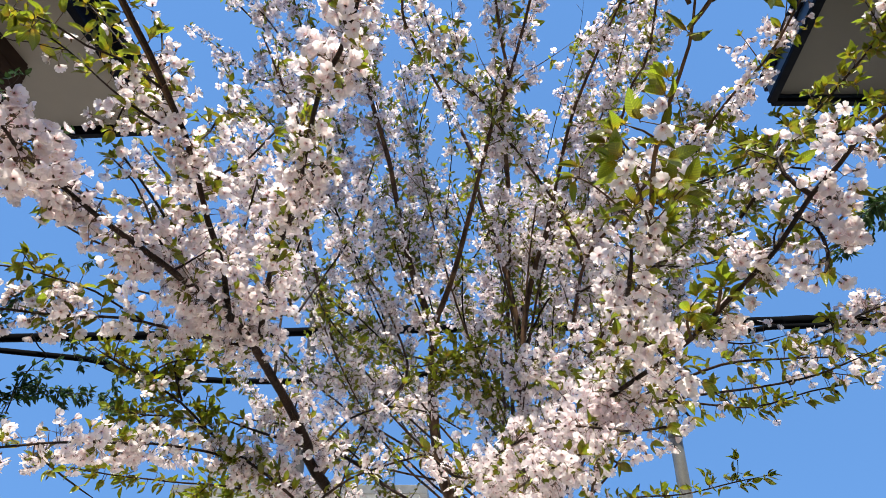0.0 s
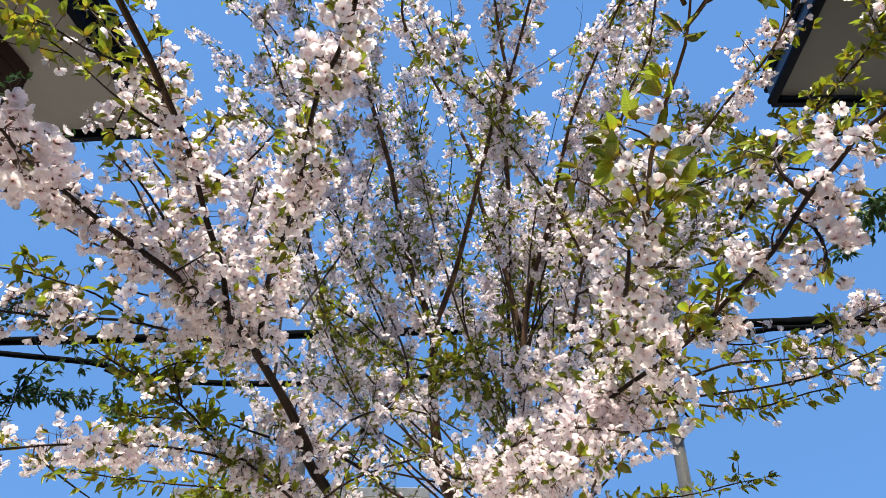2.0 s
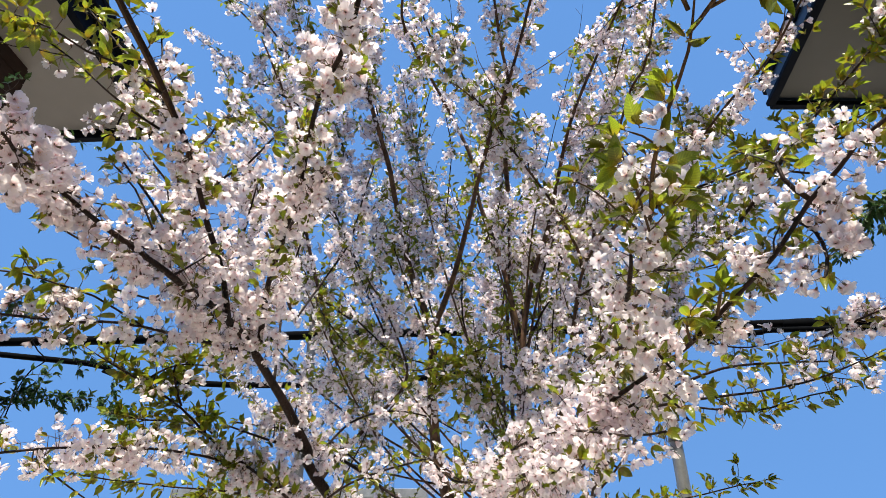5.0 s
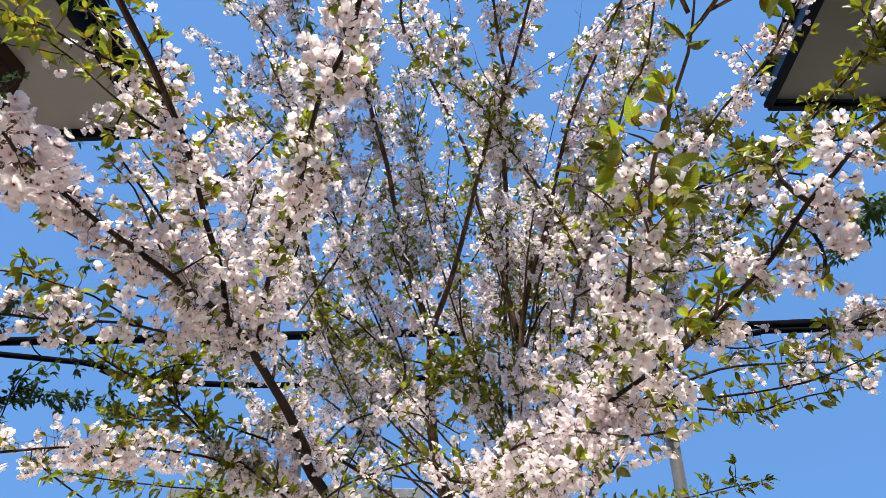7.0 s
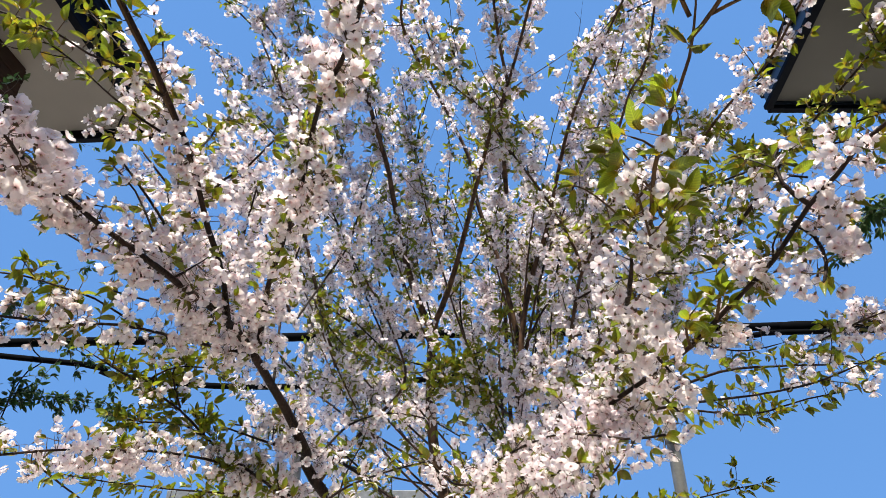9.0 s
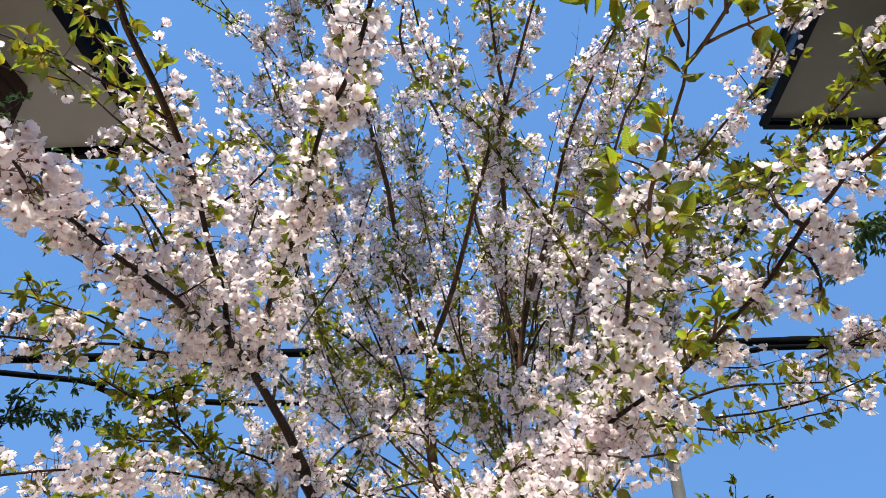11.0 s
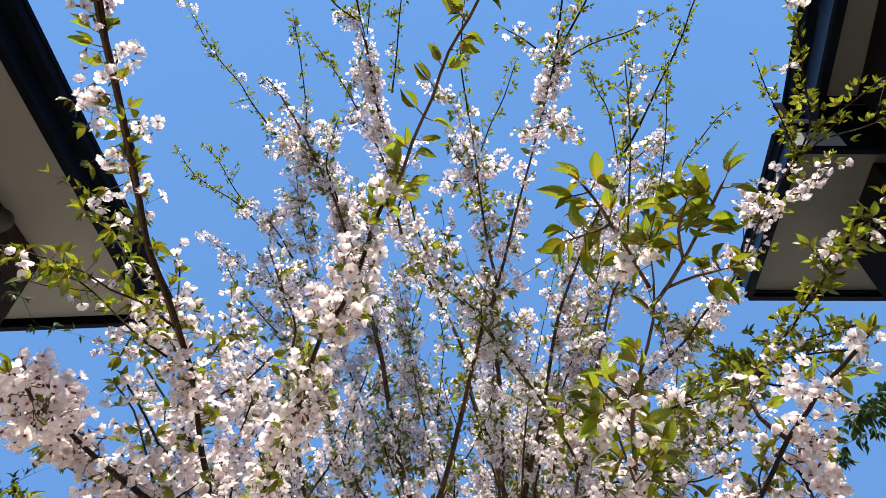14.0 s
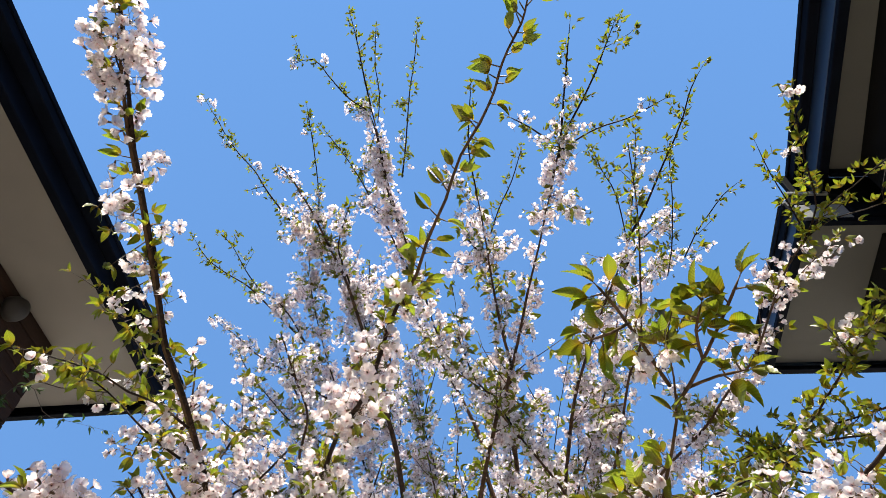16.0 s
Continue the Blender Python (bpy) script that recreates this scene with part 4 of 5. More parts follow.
limb("leafy", 5, 3, 2, 42, 10,
     (-0.48, 2.04, 1.68), (-0.57, 2.01, 1.75), (-0.71, 1.95, 1.84), (-0.83, 1.88, 1.95), (-0.93, 1.81, 2.01), (-1.01, 1.76, 2.05), (-1.08, 1.70, 2.09))
limb("leafy", 4, 2, 2, 42, 10,
     (-0.83, 1.88, 1.95), (-0.86, 1.84, 2.05), (-0.83, 1.82, 2.14))
limb("near", 5, 3, 46, 14, 5,
     (-0.47, 2.35, 1.69), (-0.58, 2.11, 1.75), (-0.69, 1.96, 1.79), (-0.81, 1.81, 1.80), (-0.92, 1.70, 1.79), (-1.02, 1.58, 1.77), (-1.14, 1.50, 1.74))
limb("near", 5, 3, 28, 12, 2,
     (-0.60, 1.74, 2.09), (-0.65, 1.69, 2.08), (-0.75, 1.59, 2.08), (-0.84, 1.43, 2.06), (-0.88, 1.35, 2.03), (-0.96, 1.30, 2.02), (-1.05, 1.23, 2.01))
limb("leafy", 4, 2, 0, 50, 6,
     (-0.62, 2.31, 1.71), (-0.78, 2.26, 1.74), (-0.88, 2.16, 1.74), (-1.07, 2.02, 1.75), (-1.23, 1.92, 1.77))
limb("bare", 4, 2, 0, 2, 1,
     (-1.24, 1.92, 1.78), (-1.18, 1.96, 1.73), (-1.08, 2.02, 1.66))
limb("far", 7, 2, 14, 16, 4,
     (-0.71, 2.79, 3.31), (-0.86, 2.59, 3.36), (-0.99, 2.41, 3.36), (-1.06, 2.27, 3.33), (-1.17, 2.17, 3.39))
limb("far", 6, 2, 20, 13, 4,
     (-0.79, 2.98, 3.73), (-0.98, 2.86, 3.81), (-1.13, 2.71, 3.91), (-1.24, 2.58, 4.00), (-1.28, 2.50, 4.06))
limb("far", 10, 3, 24, 16, 4,
     (-0.78, 2.89, 2.64), (-0.92, 2.65, 3.04), (-1.00, 2.52, 3.20), (-1.04, 2.41, 3.33), bare=0.35)
limb("far", 14, 4, 26, 18, 5,
     (-0.62, 3.39, 2.55), (-0.74, 3.08, 2.99), (-0.78, 2.83, 3.22), (-0.80, 2.60, 3.37), (-0.74, 2.38, 3.50), (-0.79, 2.15, 3.59), (-0.85, 1.99, 3.72), bare=0.35)
limb("far", 14, 4, 26, 18, 5,
     (-0.63, 2.92, 1.76), (-0.53, 3.12, 1.99), (-0.38, 3.21, 2.18), (-0.20, 3.26, 2.44), (-0.31, 3.24, 2.78), (-0.45, 3.12, 3.01))
limb("far", 5, 3, 9, 14, 4,
     (-0.27, 2.87, 1.80), (-0.41, 2.74, 1.93), (-0.54, 2.60, 2.00), (-0.70, 2.45, 2.00), (-0.83, 2.41, 2.01))
limb("near", 5, 3, 34, 14, 4,
     (0.50, 3.60, 1.20), (0.26, 2.48, 1.72), (0.14, 1.98, 1.76), (0.24, 1.76, 1.81), (0.35, 1.63, 1.82), (0.47, 1.55, 1.79), (0.55, 1.48, 1.79))
limb("near", 4, 3, 24, 12, 3,
     (0.24, 2.38, 1.69), (0.14, 1.98, 1.73), (0.03, 1.79, 1.72), (-0.04, 1.73, 1.77))
limb("near", 5, 3, 34, 14, 4,
     (0.38, 2.04, 1.84), (0.41, 1.72, 1.83), (0.52, 1.57, 1.89), (0.57, 1.50, 1.89), (0.62, 1.50, 1.82))
limb("near", 4, 3, 34, 14, 4,
     (0.22, 2.18, 1.70), (0.27, 1.67, 1.71), (0.37, 1.59, 1.75), (0.44, 1.57, 1.72))
limb("near", 4, 3, 34, 14, 4,
     (0.37, 1.21, 1.91), (0.45, 1.25, 1.94), (0.54, 1.34, 1.90), (0.59, 1.33, 1.86))
limb("far", 9, 3, 40, 16, 6,
     (-0.10, 4.52, 2.37), (-0.23, 4.43, 2.73), (-0.53, 4.39, 2.75), (-0.82, 4.36, 2.71), (-1.02, 4.35, 2.59))
limb("far", 7, 3, 7, 14, 4,
     (-0.06, 4.01, 2.74), (-0.33, 3.98, 2.81), (-0.57, 3.87, 3.02), (-0.73, 3.76, 3.23))
limb("far", 7, 3, 18, 20, 6,
     (0.25, 3.83, 2.64), (0.14, 3.81, 3.00), (0.13, 3.72, 3.44), (0.02, 3.59, 3.69), (-0.14, 3.41, 3.95))
limb("near", 5, 3, 14, 10, 4,
     (-0.47, 2.35, 1.69), (-0.32, 2.16, 1.75), (-0.16, 2.07, 1.79), (-0.01, 1.98, 1.81))
limb("near", 6, 3, 16, 16, 4,
     (-0.49, 2.19, 1.86), (-0.59, 2.09, 1.88), (-0.73, 2.03, 1.92))
limb("leafy", 3, 1, 1, 26, 3,
     (-0.78, 1.06, 2.62), (-0.99, 1.14, 2.88), (-1.04, 1.04, 2.93), (-1.09, 0.98, 2.95), (-1.14, 0.93, 2.96))
limb("leafy", 4, 2, 1, 44, 4,
     (1.33, 1.29, 2.69), (1.35, 1.39, 2.74), (1.30, 1.54, 2.80), (1.20, 1.59, 2.83), (1.16, 1.59, 2.87))
limb("far", 7, 3, 27, 16, 7,
     (-0.50, 2.75, 4.26), (-0.63, 2.56, 4.57), (-0.80, 2.40, 4.80), (-0.92, 2.26, 4.94), (-1.04, 2.21, 5.01))
limb("far", 7, 3, 28, 16, 7,
     (-0.65, 2.41, 4.57), (-0.73, 2.25, 4.74), (-0.70, 2.13, 4.90), (-0.66, 2.04, 4.97))
limb("twig", 4, 2, 3, 24, 4,
     (-0.89, 2.17, 4.95), (-0.88, 1.99, 5.07), (-0.90, 1.75, 5.21), (-0.93, 1.46, 5.34))
limb("twig", 4, 2, 1, 24, 4,
     (-0.52, 2.08, 5.09), (-0.61, 1.92, 5.17), (-0.72, 1.76, 5.24), (-0.85, 1.59, 5.30))
limb("twig", 4, 2, 0, 26, 2,
     (0.17, 1.55, 4.33), (0.13, 1.34, 4.45), (0.14, 1.18, 4.59), (0.15, 1.04, 4.65))
limb("twig", 3, 2, 0, 24, 1,
     (0.23, 1.77, 4.18), (0.29, 1.62, 4.27), (0.36, 1.48, 4.35), (0.42, 1.31, 4.44))
limb("far", 6, 3, 40, 17, 5,
     (0.22, 1.83, 4.09), (0.12, 1.76, 4.19), (0.06, 1.68, 4.31))
limb("twig", 6, 2, 1, 24, 3,
     (1.05, 1.80, 4.27), (1.10, 1.64, 4.29), (1.15, 1.45, 4.33), (1.18, 1.31, 4.34), (1.21, 1.14, 4.35), (1.22, 0.97, 4.36), (1.25, 0.84, 4.35))
limb("far", 6, 3, 38, 18, 5,
     (1.04, 2.03, 4.22), (1.11, 1.91, 4.29), (1.19, 1.82, 4.33), (1.27, 1.76, 4.33))
limb("far", 6, 3, 40, 18, 5,
     (1.01, 2.30, 4.27), (1.21, 2.19, 4.30), (1.33, 2.05, 4.35))
limb("twig", 3, 2, 0, 26, 2,
     (1.03, 1.84, 4.25), (0.97, 1.63, 4.42), (0.89, 1.52, 4.51), (0.83, 1.41, 4.59))
limb("twig", 3, 2, 4, 26, 2,
     (1.05, 1.79, 4.28), (1.06, 1.57, 4.42), (1.07, 1.41, 4.51), (1.06, 1.29, 4.57))
limb("twig", 3, 2, 0, 26, 2,
     (1.30, 2.07, 4.21), (1.29, 1.88, 4.24), (1.29, 1.64, 4.40), (1.26, 1.38, 4.57))
limb("twig", 3, 2, 0, 14, 1,
     (1.35, 1.91, 4.18), (1.40, 1.80, 4.24), (1.46, 1.69, 4.28), (1.53, 1.58, 4.32), (1.60, 1.50, 4.33))
limb("twig", 5, 2, 38, 4, 5,
     (0.54, 1.50, 4.16), (0.56, 1.35, 4.22), (0.58, 1.24, 4.25), (0.57, 1.17, 4.29))
limb("twig", 5, 2, 0, 26, 3,
     (0.59, 1.19, 4.24), (0.63, 1.10, 4.28), (0.67, 0.98, 4.27), (0.72, 0.86, 4.30), (0.75, 0.76, 4.33), (0.79, 0.63, 4.36))
limb("twig", 6, 3, 38, 3, 6,
     (-0.32, 2.25, 4.93), (-0.40, 1.97, 5.06), (-0.44, 1.73, 5.18), (-0.49, 1.54, 5.28), (-0.56, 1.45, 5.31))
limb("twig", 6, 3, 40, 3, 6,
     (-0.27, 2.51, 4.80), (-0.44, 2.21, 5.01), (-0.56, 2.07, 5.08), (-0.63, 2.04, 5.10))
limb("twig", 5, 2, 0, 24, 3,
     (-0.49, 1.49, 5.30), (-0.53, 1.27, 5.38), (-0.56, 1.08, 5.45), (-0.60, 0.89, 5.50))
limb("twig", 3, 2, 0, 24, 2,
     (-0.45, 1.57, 5.26), (-0.43, 1.41, 5.34), (-0.45, 1.21, 5.42), (-0.43, 0.99, 5.49))
limb("twig", 3, 2, 0, 24, 3,
     (-1.33, 2.60, 4.73), (-1.43, 2.46, 4.81), (-1.52, 2.34, 4.92), (-1.62, 2.27, 5.00))
limb("far", 6, 3, 40, 17, 6,
     (-0.96, 2.71, 4.33), (-1.08, 2.59, 4.48), (-1.20, 2.52, 4.58), (-1.27, 2.47, 4.59))
limb("near", 4, 2, 5, 6, 0,
     (-0.68, 0.85, 2.56), (-0.70, 0.73, 2.63), (-0.71, 0.55, 2.72), (-0.71, 0.42, 2.79))
limb("big", 2.5, 1.5, 0, 30, 3,
     (0.35, 0.86, 2.00), (0.33, 0.83, 2.06), (0.31, 0.81, 2.11), (0.29, 0.79, 2.14))
limb("near", 5, 3, 30, 8, 2,
     (-0.55, 1.89, 2.02), (-0.58, 1.98, 2.28), (-0.57, 2.00, 2.49), (-0.52, 1.93, 2.63), (-0.48, 1.86, 2.76), bare=0.3)
limb("near", 5, 3, 28, 6, 3,
     (-0.58, 1.74, 2.11), (-0.67, 1.82, 2.30), (-0.69, 1.84, 2.48), (-0.65, 1.78, 2.61), (-0.67, 1.70, 2.72))
limb("near", 5, 3, 30, 8, 3,
     (-0.57, 2.12, 2.33), (-0.48, 2.21, 2.57), (-0.39, 2.16, 2.70), (-0.34, 2.08, 2.85), (-0.29, 2.00, 2.97), bare=0.3)
limb("near", 4, 2, 12, 5, 1,
     (-0.74, 1.42, 2.21), (-0.77, 1.36, 2.29), (-0.83, 1.32, 2.40), (-0.90, 1.30, 2.47))
limb("near", 4, 2, 20, 6, 2,
     (-0.62, 1.57, 2.12), (-0.73, 1.53, 2.24), (-0.77, 1.45, 2.35), (-0.78, 1.39, 2.44))
limb("near", 4, 2, 7, 4, 0,
     (-0.68, 1.35, 2.15), (-0.78, 1.29, 2.17), (-0.86, 1.23, 2.19), (-0.90, 1.15, 2.20))
limb("near", 5, 2, 60, 4, 2,
     (-0.79, 0.93, 2.18), (-0.73, 0.80, 2.13), (-0.71, 0.75, 2.12), (-0.73, 0.72, 2.13))
limb("near", 4, 2, 9, 5, 1,
     (-0.61, 1.58, 2.12), (-0.70, 1.48, 2.12), (-0.77, 1.38, 2.11), (-0.83, 1.35, 2.12))
limb("far", 6, 3, 11, 16, 6,
     (-0.07, 4.14, 3.13), (-0.18, 3.75, 3.50), (-0.10, 3.46, 3.79), (-0.17, 3.17, 4.01), (-0.09, 2.88, 4.20))
limb("far", 6, 3, 16, 20, 6,
     (0.06, 3.85, 3.19), (0.33, 3.44, 3.51), (0.39, 3.15, 3.77), (0.24, 2.91, 3.94))
limb("far", 8, 3, 26, 16, 5,
     (-0.34, 4.07, 2.84), (-0.48, 3.73, 3.13), (-0.62, 3.47, 3.39), (-0.68, 3.20, 3.62), (-0.62, 2.96, 3.80), bare=0.3)
limb("far", 8, 3, 26, 18, 6,
     (0.57, 4.11, 3.12), (0.71, 3.70, 3.47), (0.82, 3.35, 3.63), (0.83, 3.09, 3.81))
limb("leafy", 7, 2, 5, 30, 5,
     (0.32, 2.91, 2.17), (0.17, 2.69, 2.25), (0.04, 2.58, 2.30), (-0.11, 2.58, 2.27), (-0.24, 2.57, 2.29))
limb("big", 4, 2, 0, 24, 1,
     (0.62, 1.24, 2.00), (0.62, 1.19, 2.05), (0.61, 1.17, 2.09))
limb("big", 4, 2, 0, 24, 1,
     (0.58, 1.31, 1.96), (0.56, 1.27, 2.00), (0.58, 1.23, 2.03))
limb("leafy", 6, 2, 4, 30, 5,
     (-0.46, 2.76, 2.59), (-0.61, 2.60, 2.64), (-0.48, 2.59, 2.44), (-0.31, 2.56, 2.29))
limb("near", 5, 3, 14, 10, 3,
     (-0.46, 2.23, 1.85), (-0.37, 2.42, 2.01), (-0.23, 2.52, 2.08), (-0.06, 2.54, 2.06), (0.08, 2.45, 1.97))
limb("far", 6, 2, 20, 18, 5,
     (0.66, 2.68, 2.67), (0.82, 2.50, 2.71), (0.95, 2.36, 2.67), (1.06, 2.17, 2.71), (1.15, 2.01, 2.67))
limb("broad", 3, 2, 0, 56, 0,
     (0.38, 0.57, 2.20), (0.41, 0.53, 2.19), (0.43, 0.48, 2.16), bare=0.4)
limb("broad", 3, 2, 0, 56, 0,
     (0.29, 0.50, 2.28), (0.25, 0.49, 2.25), (0.21, 0.51, 2.25), bare=0.2)
limb("broad", 3, 2, 0, 56, 0,
     (0.40, 0.53, 2.22), (0.37, 0.46, 2.22), (0.38, 0.42, 2.25), bare=0.2)
limb("far", 7, 3, 28, 16, 5,
     (-0.16, 3.98, 3.24), (-0.26, 3.72, 3.53), (-0.21, 3.50, 3.72), (-0.23, 3.36, 3.92))
limb("far", 6, 3, 10, 16, 5,
     (0.07, 3.81, 3.39), (0.02, 3.58, 3.59), (0.04, 3.35, 3.77), (0.06, 3.20, 3.99), (0.02, 2.98, 4.09))
limb("far", 7, 3, 28, 16, 5,
     (0.40, 3.83, 3.63), (0.58, 3.44, 3.83), (0.64, 3.17, 4.02), (0.54, 2.97, 4.13))
limb("far", 7, 3, 22, 18, 5,
     (0.64, 3.03, 2.90), (0.65, 2.75, 3.00), (0.77, 2.48, 3.01), (0.84, 2.30, 3.06))
limb("leafy", 6, 2, 14, 20, 5,
     (0.92, 2.27, 2.37), (1.03, 2.15, 2.25), (1.10, 2.02, 2.19), (1.21, 1.95, 2.20))
limb("leafy", 6, 2, 14, 16, 5,
     (0.86, 2.20, 2.59), (1.00, 2.05, 2.52), (1.07, 1.90, 2.51))
limb("leafy", 4, 2, 2, 42, 9,
     (-0.93, 1.81, 2.01), (-0.87, 1.82, 2.06), (-0.78, 1.86, 2.08), (-0.70, 1.91, 2.04))
limb("leafy", 4, 2, 2, 42, 9,
     (-0.71, 1.95, 1.84), (-0.83, 1.94, 1.91), (-0.96, 1.93, 1.92), (-1.05, 1.88, 1.93))
limb("leafy", 3, 2, 0, 20, 2,
     (-0.82, 1.50, 2.08), (-0.89, 1.38, 2.11), (-0.94, 1.30, 2.11), (-0.99, 1.24, 2.11), (-1.04, 1.20, 2.10))
limb("far", 7, 3, 30, 20, 6,
     (-0.31, 3.41, 3.15), (-0.53, 3.20, 3.67), (-0.77, 2.85, 4.16), (-0.91, 2.56, 4.54), (-0.96, 2.37, 4.81))
limb("far", 7, 3, 18, 20, 6,
     (-0.24, 3.57, 3.06), (-0.33, 3.38, 3.79), (-0.50, 2.92, 4.44), (-0.56, 2.73, 4.74), (-0.56, 2.50, 4.93))
limb("far", 6, 3, 12, 20, 5,
     (-0.36, 3.71, 2.96), (-0.51, 3.69, 3.65), (-0.39, 3.63, 3.96), (-0.36, 3.49, 4.32), (-0.39, 3.30, 4.53))
limb("far", 6, 3, 24, 22, 6,
     (-0.49, 3.21, 3.06), (-0.79, 3.02, 3.67), (-1.02, 2.87, 4.09), (-1.18, 2.70, 4.36))
limb("near", 4, 2, 14, 8, 3,
     (-0.69, 1.15, 2.48), (-0.80, 1.19, 2.62), (-0.89, 1.26, 2.63), (-0.92, 1.29, 2.56))
limb("near", 5, 2, 14, 12, 3,
     (-0.68, 1.24, 2.44), (-0.69, 1.37, 2.62), (-0.68, 1.42, 2.74), (-0.64, 1.53, 2.79))
limb("near", 4, 2, 18, 14, 4,
     (-0.69, 1.07, 2.49), (-0.69, 1.06, 2.59), (-0.71, 1.05, 2.68))

limb("far", 9, 4, 10, 10, 3,
     (0.48, 3.75, 2.38), (0.47, 3.64, 2.64), (0.44, 3.53, 2.90), (0.35, 3.42, 3.26), (0.25, 3.31, 3.58), (0.20, 3.20, 3.73), bare=0.6)
limb("far", 11, 5, 12, 10, 3,
     (0.52, 3.70, 2.37), (0.52, 3.60, 2.74), (0.54, 3.50, 3.05), (0.57, 3.40, 3.33), (0.61, 3.30, 3.57), bare=0.6)
limb("bare", 9, 6, 0, 2, 1,
     (0.55, 3.70, 2.77), (0.64, 3.55, 2.94), (0.71, 3.40, 3.02))
limb("far", 6, 3, 10, 10, 3,
     (0.61, 3.90, 2.42), (0.66, 3.90, 2.88), (0.70, 3.90, 3.23), (0.76, 3.90, 3.55), (0.86, 3.90, 3.95), bare=0.6)
limb("bare", 4, 3, 0, 4, 1,
     (0.68, 3.90, 2.42), (0.69, 3.90, 2.80), (0.70, 3.90, 3.14), (0.69, 3.90, 3.41))
limb("far", 5, 3, 10, 12, 3,
     (0.72, 3.80, 2.39), (0.73, 3.75, 2.79), (0.76, 3.70, 3.05), (0.82, 3.65, 3.33), (0.88, 3.60, 3.62), bare=0.5)
limb("far", 10, 6, 8, 8, 2,
     (0.42, 4.00, 2.37), (0.41, 3.98, 2.79), (0.44, 3.95, 3.16), (0.48, 3.92, 3.47), (0.46, 3.90, 3.79), bare=0.6)
limb("bare", 5, 3, 0, 6, 2,
     (0.38, 3.90, 2.49), (0.30, 3.90, 2.70), (0.23, 3.90, 2.88), (0.21, 3.90, 3.10))
limb("far", 7, 3, 14, 18, 4,
     (-0.27, 3.40, 2.57), (-0.37, 3.30, 2.77), (-0.45, 3.20, 2.93), (-0.53, 3.10, 3.10), (-0.60, 3.00, 3.27), bare=0.2)
limb("far", 6, 3, 12, 18, 4,
     (-0.31, 3.30, 2.60), (-0.47, 3.20, 2.73), (-0.59, 3.10, 2.82), (-0.69, 3.00, 2.91), bare=0.2)
limb("bare", 9, 6, 0, 8, 3,
     (-0.62, 2.90, 2.00), (-0.48, 2.85, 1.94), (-0.36, 2.80, 1.87), (-0.23, 2.75, 1.78), (-0.10, 2.70, 1.71))
limb("bare", 4, 2, 0, 10, 3,
     (-0.43, 2.60, 1.70), (-0.40, 2.57, 1.83), (-0.34, 2.53, 1.94), (-0.31, 2.50, 2.01))
limb("spurred", 5, 4, 0, 22, 0,
     (-0.63, 1.22, 2.38), (-0.64, 1.14, 2.43), (-0.65, 0.94, 2.49), (-0.68, 0.83, 2.55), (-0.69, 0.72, 2.62), (-0.70, 0.54, 2.71), (-0.71, 0.42, 2.77), (-0.71, 0.34, 2.81), (-0.70, 0.23, 2.85), (-0.69, 0.14, 2.88))
limb("leafy", 4, 2, 3, 40, 5,
     (1.45, 1.45, 2.71), (1.33, 1.52, 2.74), (1.24, 1.60, 2.77), (1.10, 1.68, 2.79), (0.96, 1.75, 2.76))
limb("leafy", 4, 2, 3, 36, 5,
     (1.22, 1.60, 2.65), (1.16, 1.70, 2.75), (1.13, 1.80, 2.93), (1.10, 1.90, 3.16))
limb("leafy", 4, 2, 2, 36, 5,
     (-0.06, 2.60, 2.16), (0.02, 2.53, 2.27), (0.12, 2.47, 2.32), (0.23, 2.40, 2.33))
limb("leafy", 4, 2, 2, 36, 5,
     (0.20, 2.80, 2.16), (0.18, 2.73, 2.27), (0.14, 2.67, 2.34), (0.04, 2.60, 2.42))
limb("near", 5, 3, 30, 8, 3,
     (-0.73, 1.50, 2.27), (-0.78, 1.43, 2.35), (-0.83, 1.37, 2.42), (-0.88, 1.30, 2.48))
limb("near", 5, 3, 26, 10, 3,
     (-0.69, 1.55, 2.37), (-0.76, 1.50, 2.44), (-0.82, 1.45, 2.51), (-0.89, 1.40, 2.59))
limb("far", 5, 3, 16, 20, 5,
     (0.04, 2.00, 3.44), (-0.03, 1.85, 3.49), (-0.09, 1.70, 3.58), (-0.13, 1.55, 3.67))
limb("far", 5, 3, 16, 22, 5,
     (0.34, 2.30, 3.28), (0.23, 2.23, 3.48), (0.14, 2.17, 3.53), (0.03, 2.10, 3.86))
limb("near", 5, 3, 32, 10, 2,
     (0.75, 1.08, 2.16), (0.77, 1.05, 2.11), (0.76, 1.03, 2.04), (0.72, 1.00, 1.98))
limb("near", 4, 2, 24, 12, 2,
     (0.76, 1.02, 2.17), (0.79, 1.00, 2.15), (0.81, 0.98, 2.15))
limb("big", 3, 1.6, 3, 10, 2,
     (0.41, 0.95, 2.14), (0.38, 0.92, 2.17), (0.34, 0.88, 2.19), (0.31, 0.85, 2.20))
limb("big", 3, 1.6, 3, 10, 2,
     (0.42, 0.90, 2.21), (0.38, 0.88, 2.22), (0.34, 0.85, 2.21))
limb("big", 3, 1.6, 3, 10, 2,
     (0.46, 1.20, 2.20), (0.39, 1.17, 2.26), (0.33, 1.13, 2.28), (0.29, 1.10, 2.27))
limb("far", 5, 3, 30, 14, 4,
     (1.08, 2.20, 3.09), (1.19, 2.10, 3.17), (1.28, 2.00, 3.23), (1.33, 1.90, 3.32))
limb("near", 2, 1.5, 15, 5, 0,
     (-0.85, 0.62, 2.98), (-0.87, 0.61, 2.90), (-0.87, 0.60, 2.81))
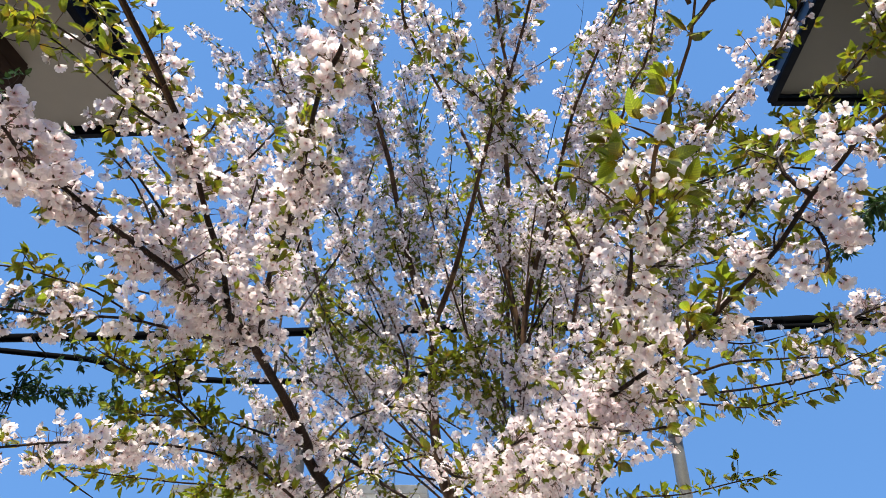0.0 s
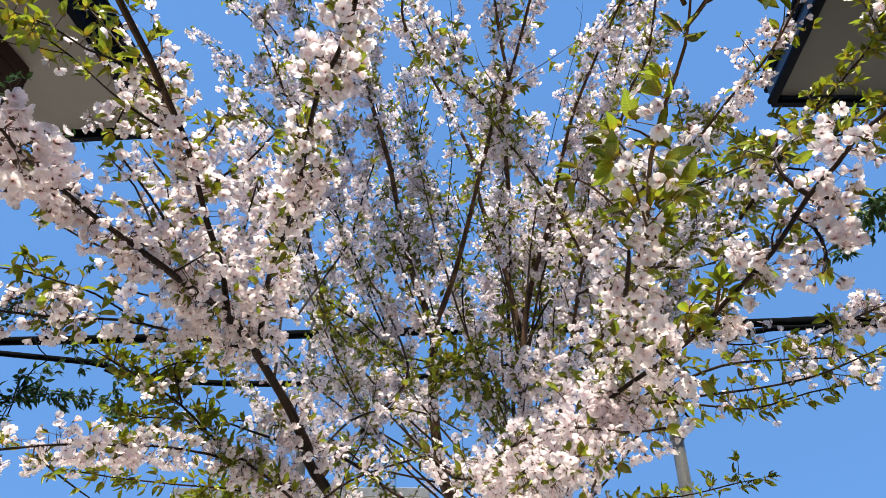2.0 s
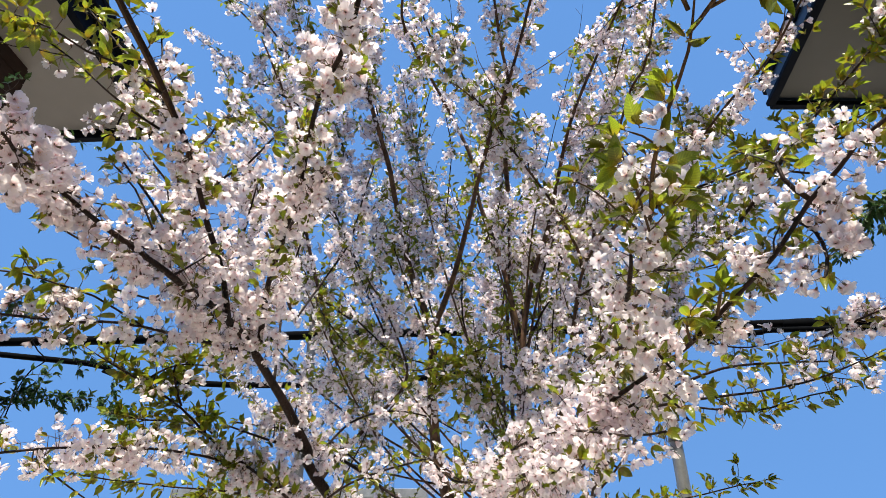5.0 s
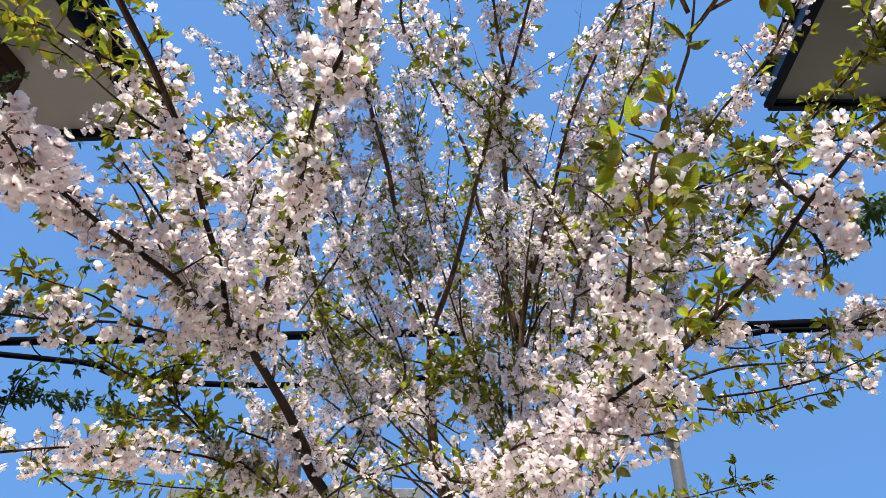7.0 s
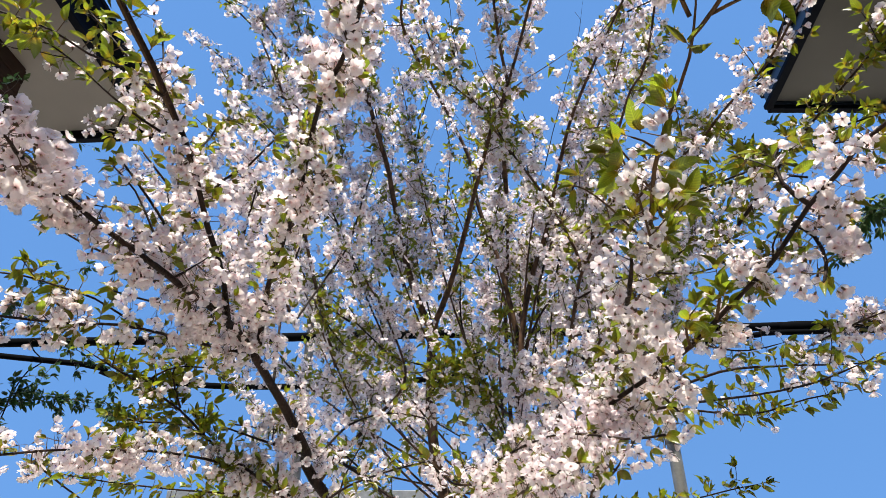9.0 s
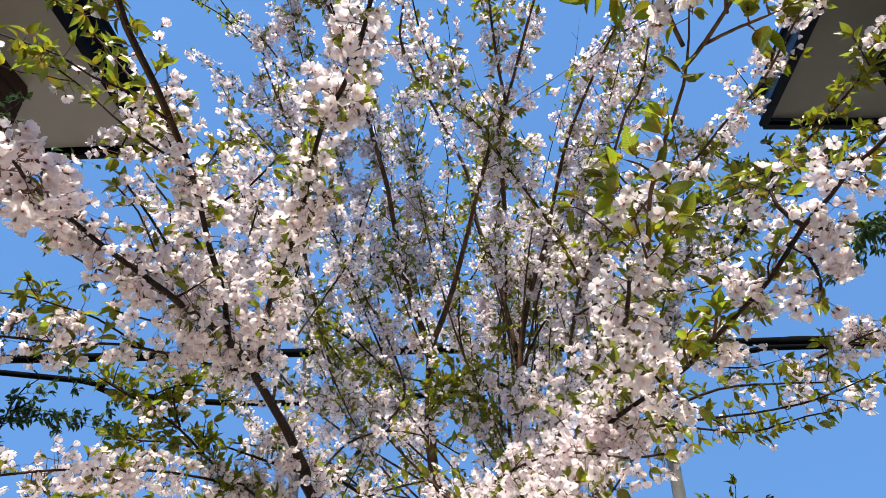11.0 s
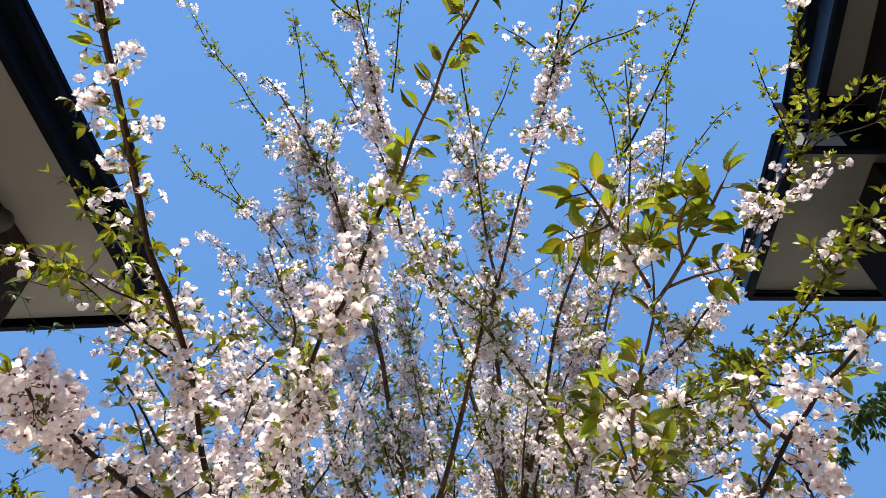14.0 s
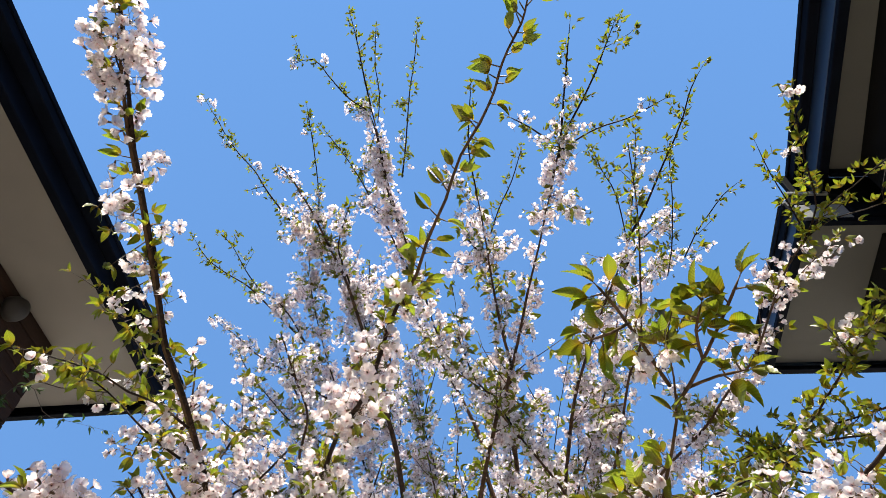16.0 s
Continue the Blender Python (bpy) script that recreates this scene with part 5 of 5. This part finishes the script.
limb("near", 2, 1.5, 15, 5, 0,
     (-0.84, 0.68, 2.92), (-0.85, 0.67, 2.85), (-0.86, 0.66, 2.80))
limb("near", 2, 1.5, 15, 5, 0,
     (-0.83, 0.76, 2.88), (-0.85, 0.75, 2.81), (-0.86, 0.74, 2.75))
limb("near", 2, 1.5, 15, 5, 0,
     (-0.82, 0.85, 2.83), (-0.84, 0.84, 2.79), (-0.86, 0.83, 2.76))
limb("near", 2, 1.5, 15, 5, 0,
     (-0.81, 0.92, 2.78), (-0.84, 0.92, 2.73), (-0.86, 0.92, 2.70))
limb("near", 5, 3, 28, 8, 3,
     (-0.73, 1.75, 2.36), (-0.67, 1.70, 2.44), (-0.64, 1.65, 2.52), (-0.61, 1.60, 2.61))
limb("near", 5, 3, 26, 8, 3,
     (-0.55, 1.70, 2.36), (-0.50, 1.63, 2.42), (-0.46, 1.57, 2.47), (-0.40, 1.50, 2.50))
limb("near", 4, 3, 24, 10, 3,
     (-0.73, 1.50, 2.49), (-0.66, 1.47, 2.55), (-0.58, 1.43, 2.57), (-0.51, 1.40, 2.64))
limb("far", 4, 2, 10, 34, 6,
     (0.33, 2.90, 2.02), (0.26, 2.77, 2.16), (0.19, 2.63, 2.26), (0.14, 2.50, 2.35))
limb("far", 4, 2, 34, 12, 6,
     (0.35, 2.90, 2.00), (0.37, 2.77, 2.11), (0.37, 2.63, 2.19), (0.40, 2.50, 2.26))
limb("far", 4, 2, 30, 20, 6,
     (0.39, 2.90, 2.00), (0.45, 2.77, 2.12), (0.51, 2.63, 2.19), (0.56, 2.50, 2.23))
limb("far", 4, 2, 12, 30, 6,
     (0.26, 2.90, 2.02), (0.15, 2.80, 2.15), (0.06, 2.70, 2.21), (-0.04, 2.60, 2.25))
limb("far", 6, 3, 34, 12, 6,
     (0.50, 4.30, 2.68), (0.41, 4.27, 3.20), (0.38, 4.23, 3.73), (0.42, 4.20, 4.31))
limb("far", 6, 3, 34, 12, 6,
     (0.59, 4.30, 2.76), (0.62, 4.27, 3.29), (0.72, 4.23, 3.83), (0.81, 4.20, 4.43))
limb("far", 6, 3, 34, 12, 6,
     (0.69, 4.30, 2.68), (0.88, 4.27, 3.20), (1.06, 4.23, 3.73), (1.25, 4.20, 4.25))
limb("far", 6, 3, 30, 14, 6,
     (0.39, 4.30, 2.68), (0.24, 4.27, 3.06), (0.07, 4.23, 3.38), (-0.07, 4.20, 3.87))

# vase of shoots from the heart of the crown, kept from hiding the trunk from the camera
fill = np.random.default_rng(21)
for k in range(34):
    x, y = fill.uniform(-1.8, 1.75), fill.uniform(2.7, 5.2)
    if abs(x - 0.45) < 0.45:
        y = fill.uniform(3.9, 5.2)
    top = fill.uniform(2.4, 4.75) - 0.25 * abs(x - 0.2)
    base = np.array((0.48 + fill.normal(0, 0.06), 3.85 + fill.normal(0, 0.06), fill.uniform(1.5, 2.1)))
    tip = np.array((x, y, top))
    mid = base * 0.5 + tip * 0.5 + ((x - 0.48) * 0.12, (y - 3.85) * 0.12, -0.12)
    limb("far", 9, 3, 22, 24, 6, tuple(base), tuple(mid), tuple(tip), bare=0.5)

# ---- dark-leaved trees behind ----


def dark_tree(x, y, z, label):
    d = tagged(new("broadleaf_tree"), label, "tree")
    line = smooth_line([(x, y, -0.1), (x + 0.05, y, z * 0.4), (x - 0.04, y + 0.05, z * 0.8), (x, y, z)], 0.1)
    v, f = tube(line, np.linspace(0.09, 0.02, len(line)), 12, np.random.default_rng(8), 0.04)
    mesh_object("trunk", v, f, dark_bark, d)
    return d


dark_left = dark_tree(-5.2, 5.0, 3.2, "small tree beside the house, shade put into its dark leaf colour")
dark_right = dark_tree(5.2, 4.7, 3.4, "tree beside the black-walled house, shade put into its dark leaf colour")
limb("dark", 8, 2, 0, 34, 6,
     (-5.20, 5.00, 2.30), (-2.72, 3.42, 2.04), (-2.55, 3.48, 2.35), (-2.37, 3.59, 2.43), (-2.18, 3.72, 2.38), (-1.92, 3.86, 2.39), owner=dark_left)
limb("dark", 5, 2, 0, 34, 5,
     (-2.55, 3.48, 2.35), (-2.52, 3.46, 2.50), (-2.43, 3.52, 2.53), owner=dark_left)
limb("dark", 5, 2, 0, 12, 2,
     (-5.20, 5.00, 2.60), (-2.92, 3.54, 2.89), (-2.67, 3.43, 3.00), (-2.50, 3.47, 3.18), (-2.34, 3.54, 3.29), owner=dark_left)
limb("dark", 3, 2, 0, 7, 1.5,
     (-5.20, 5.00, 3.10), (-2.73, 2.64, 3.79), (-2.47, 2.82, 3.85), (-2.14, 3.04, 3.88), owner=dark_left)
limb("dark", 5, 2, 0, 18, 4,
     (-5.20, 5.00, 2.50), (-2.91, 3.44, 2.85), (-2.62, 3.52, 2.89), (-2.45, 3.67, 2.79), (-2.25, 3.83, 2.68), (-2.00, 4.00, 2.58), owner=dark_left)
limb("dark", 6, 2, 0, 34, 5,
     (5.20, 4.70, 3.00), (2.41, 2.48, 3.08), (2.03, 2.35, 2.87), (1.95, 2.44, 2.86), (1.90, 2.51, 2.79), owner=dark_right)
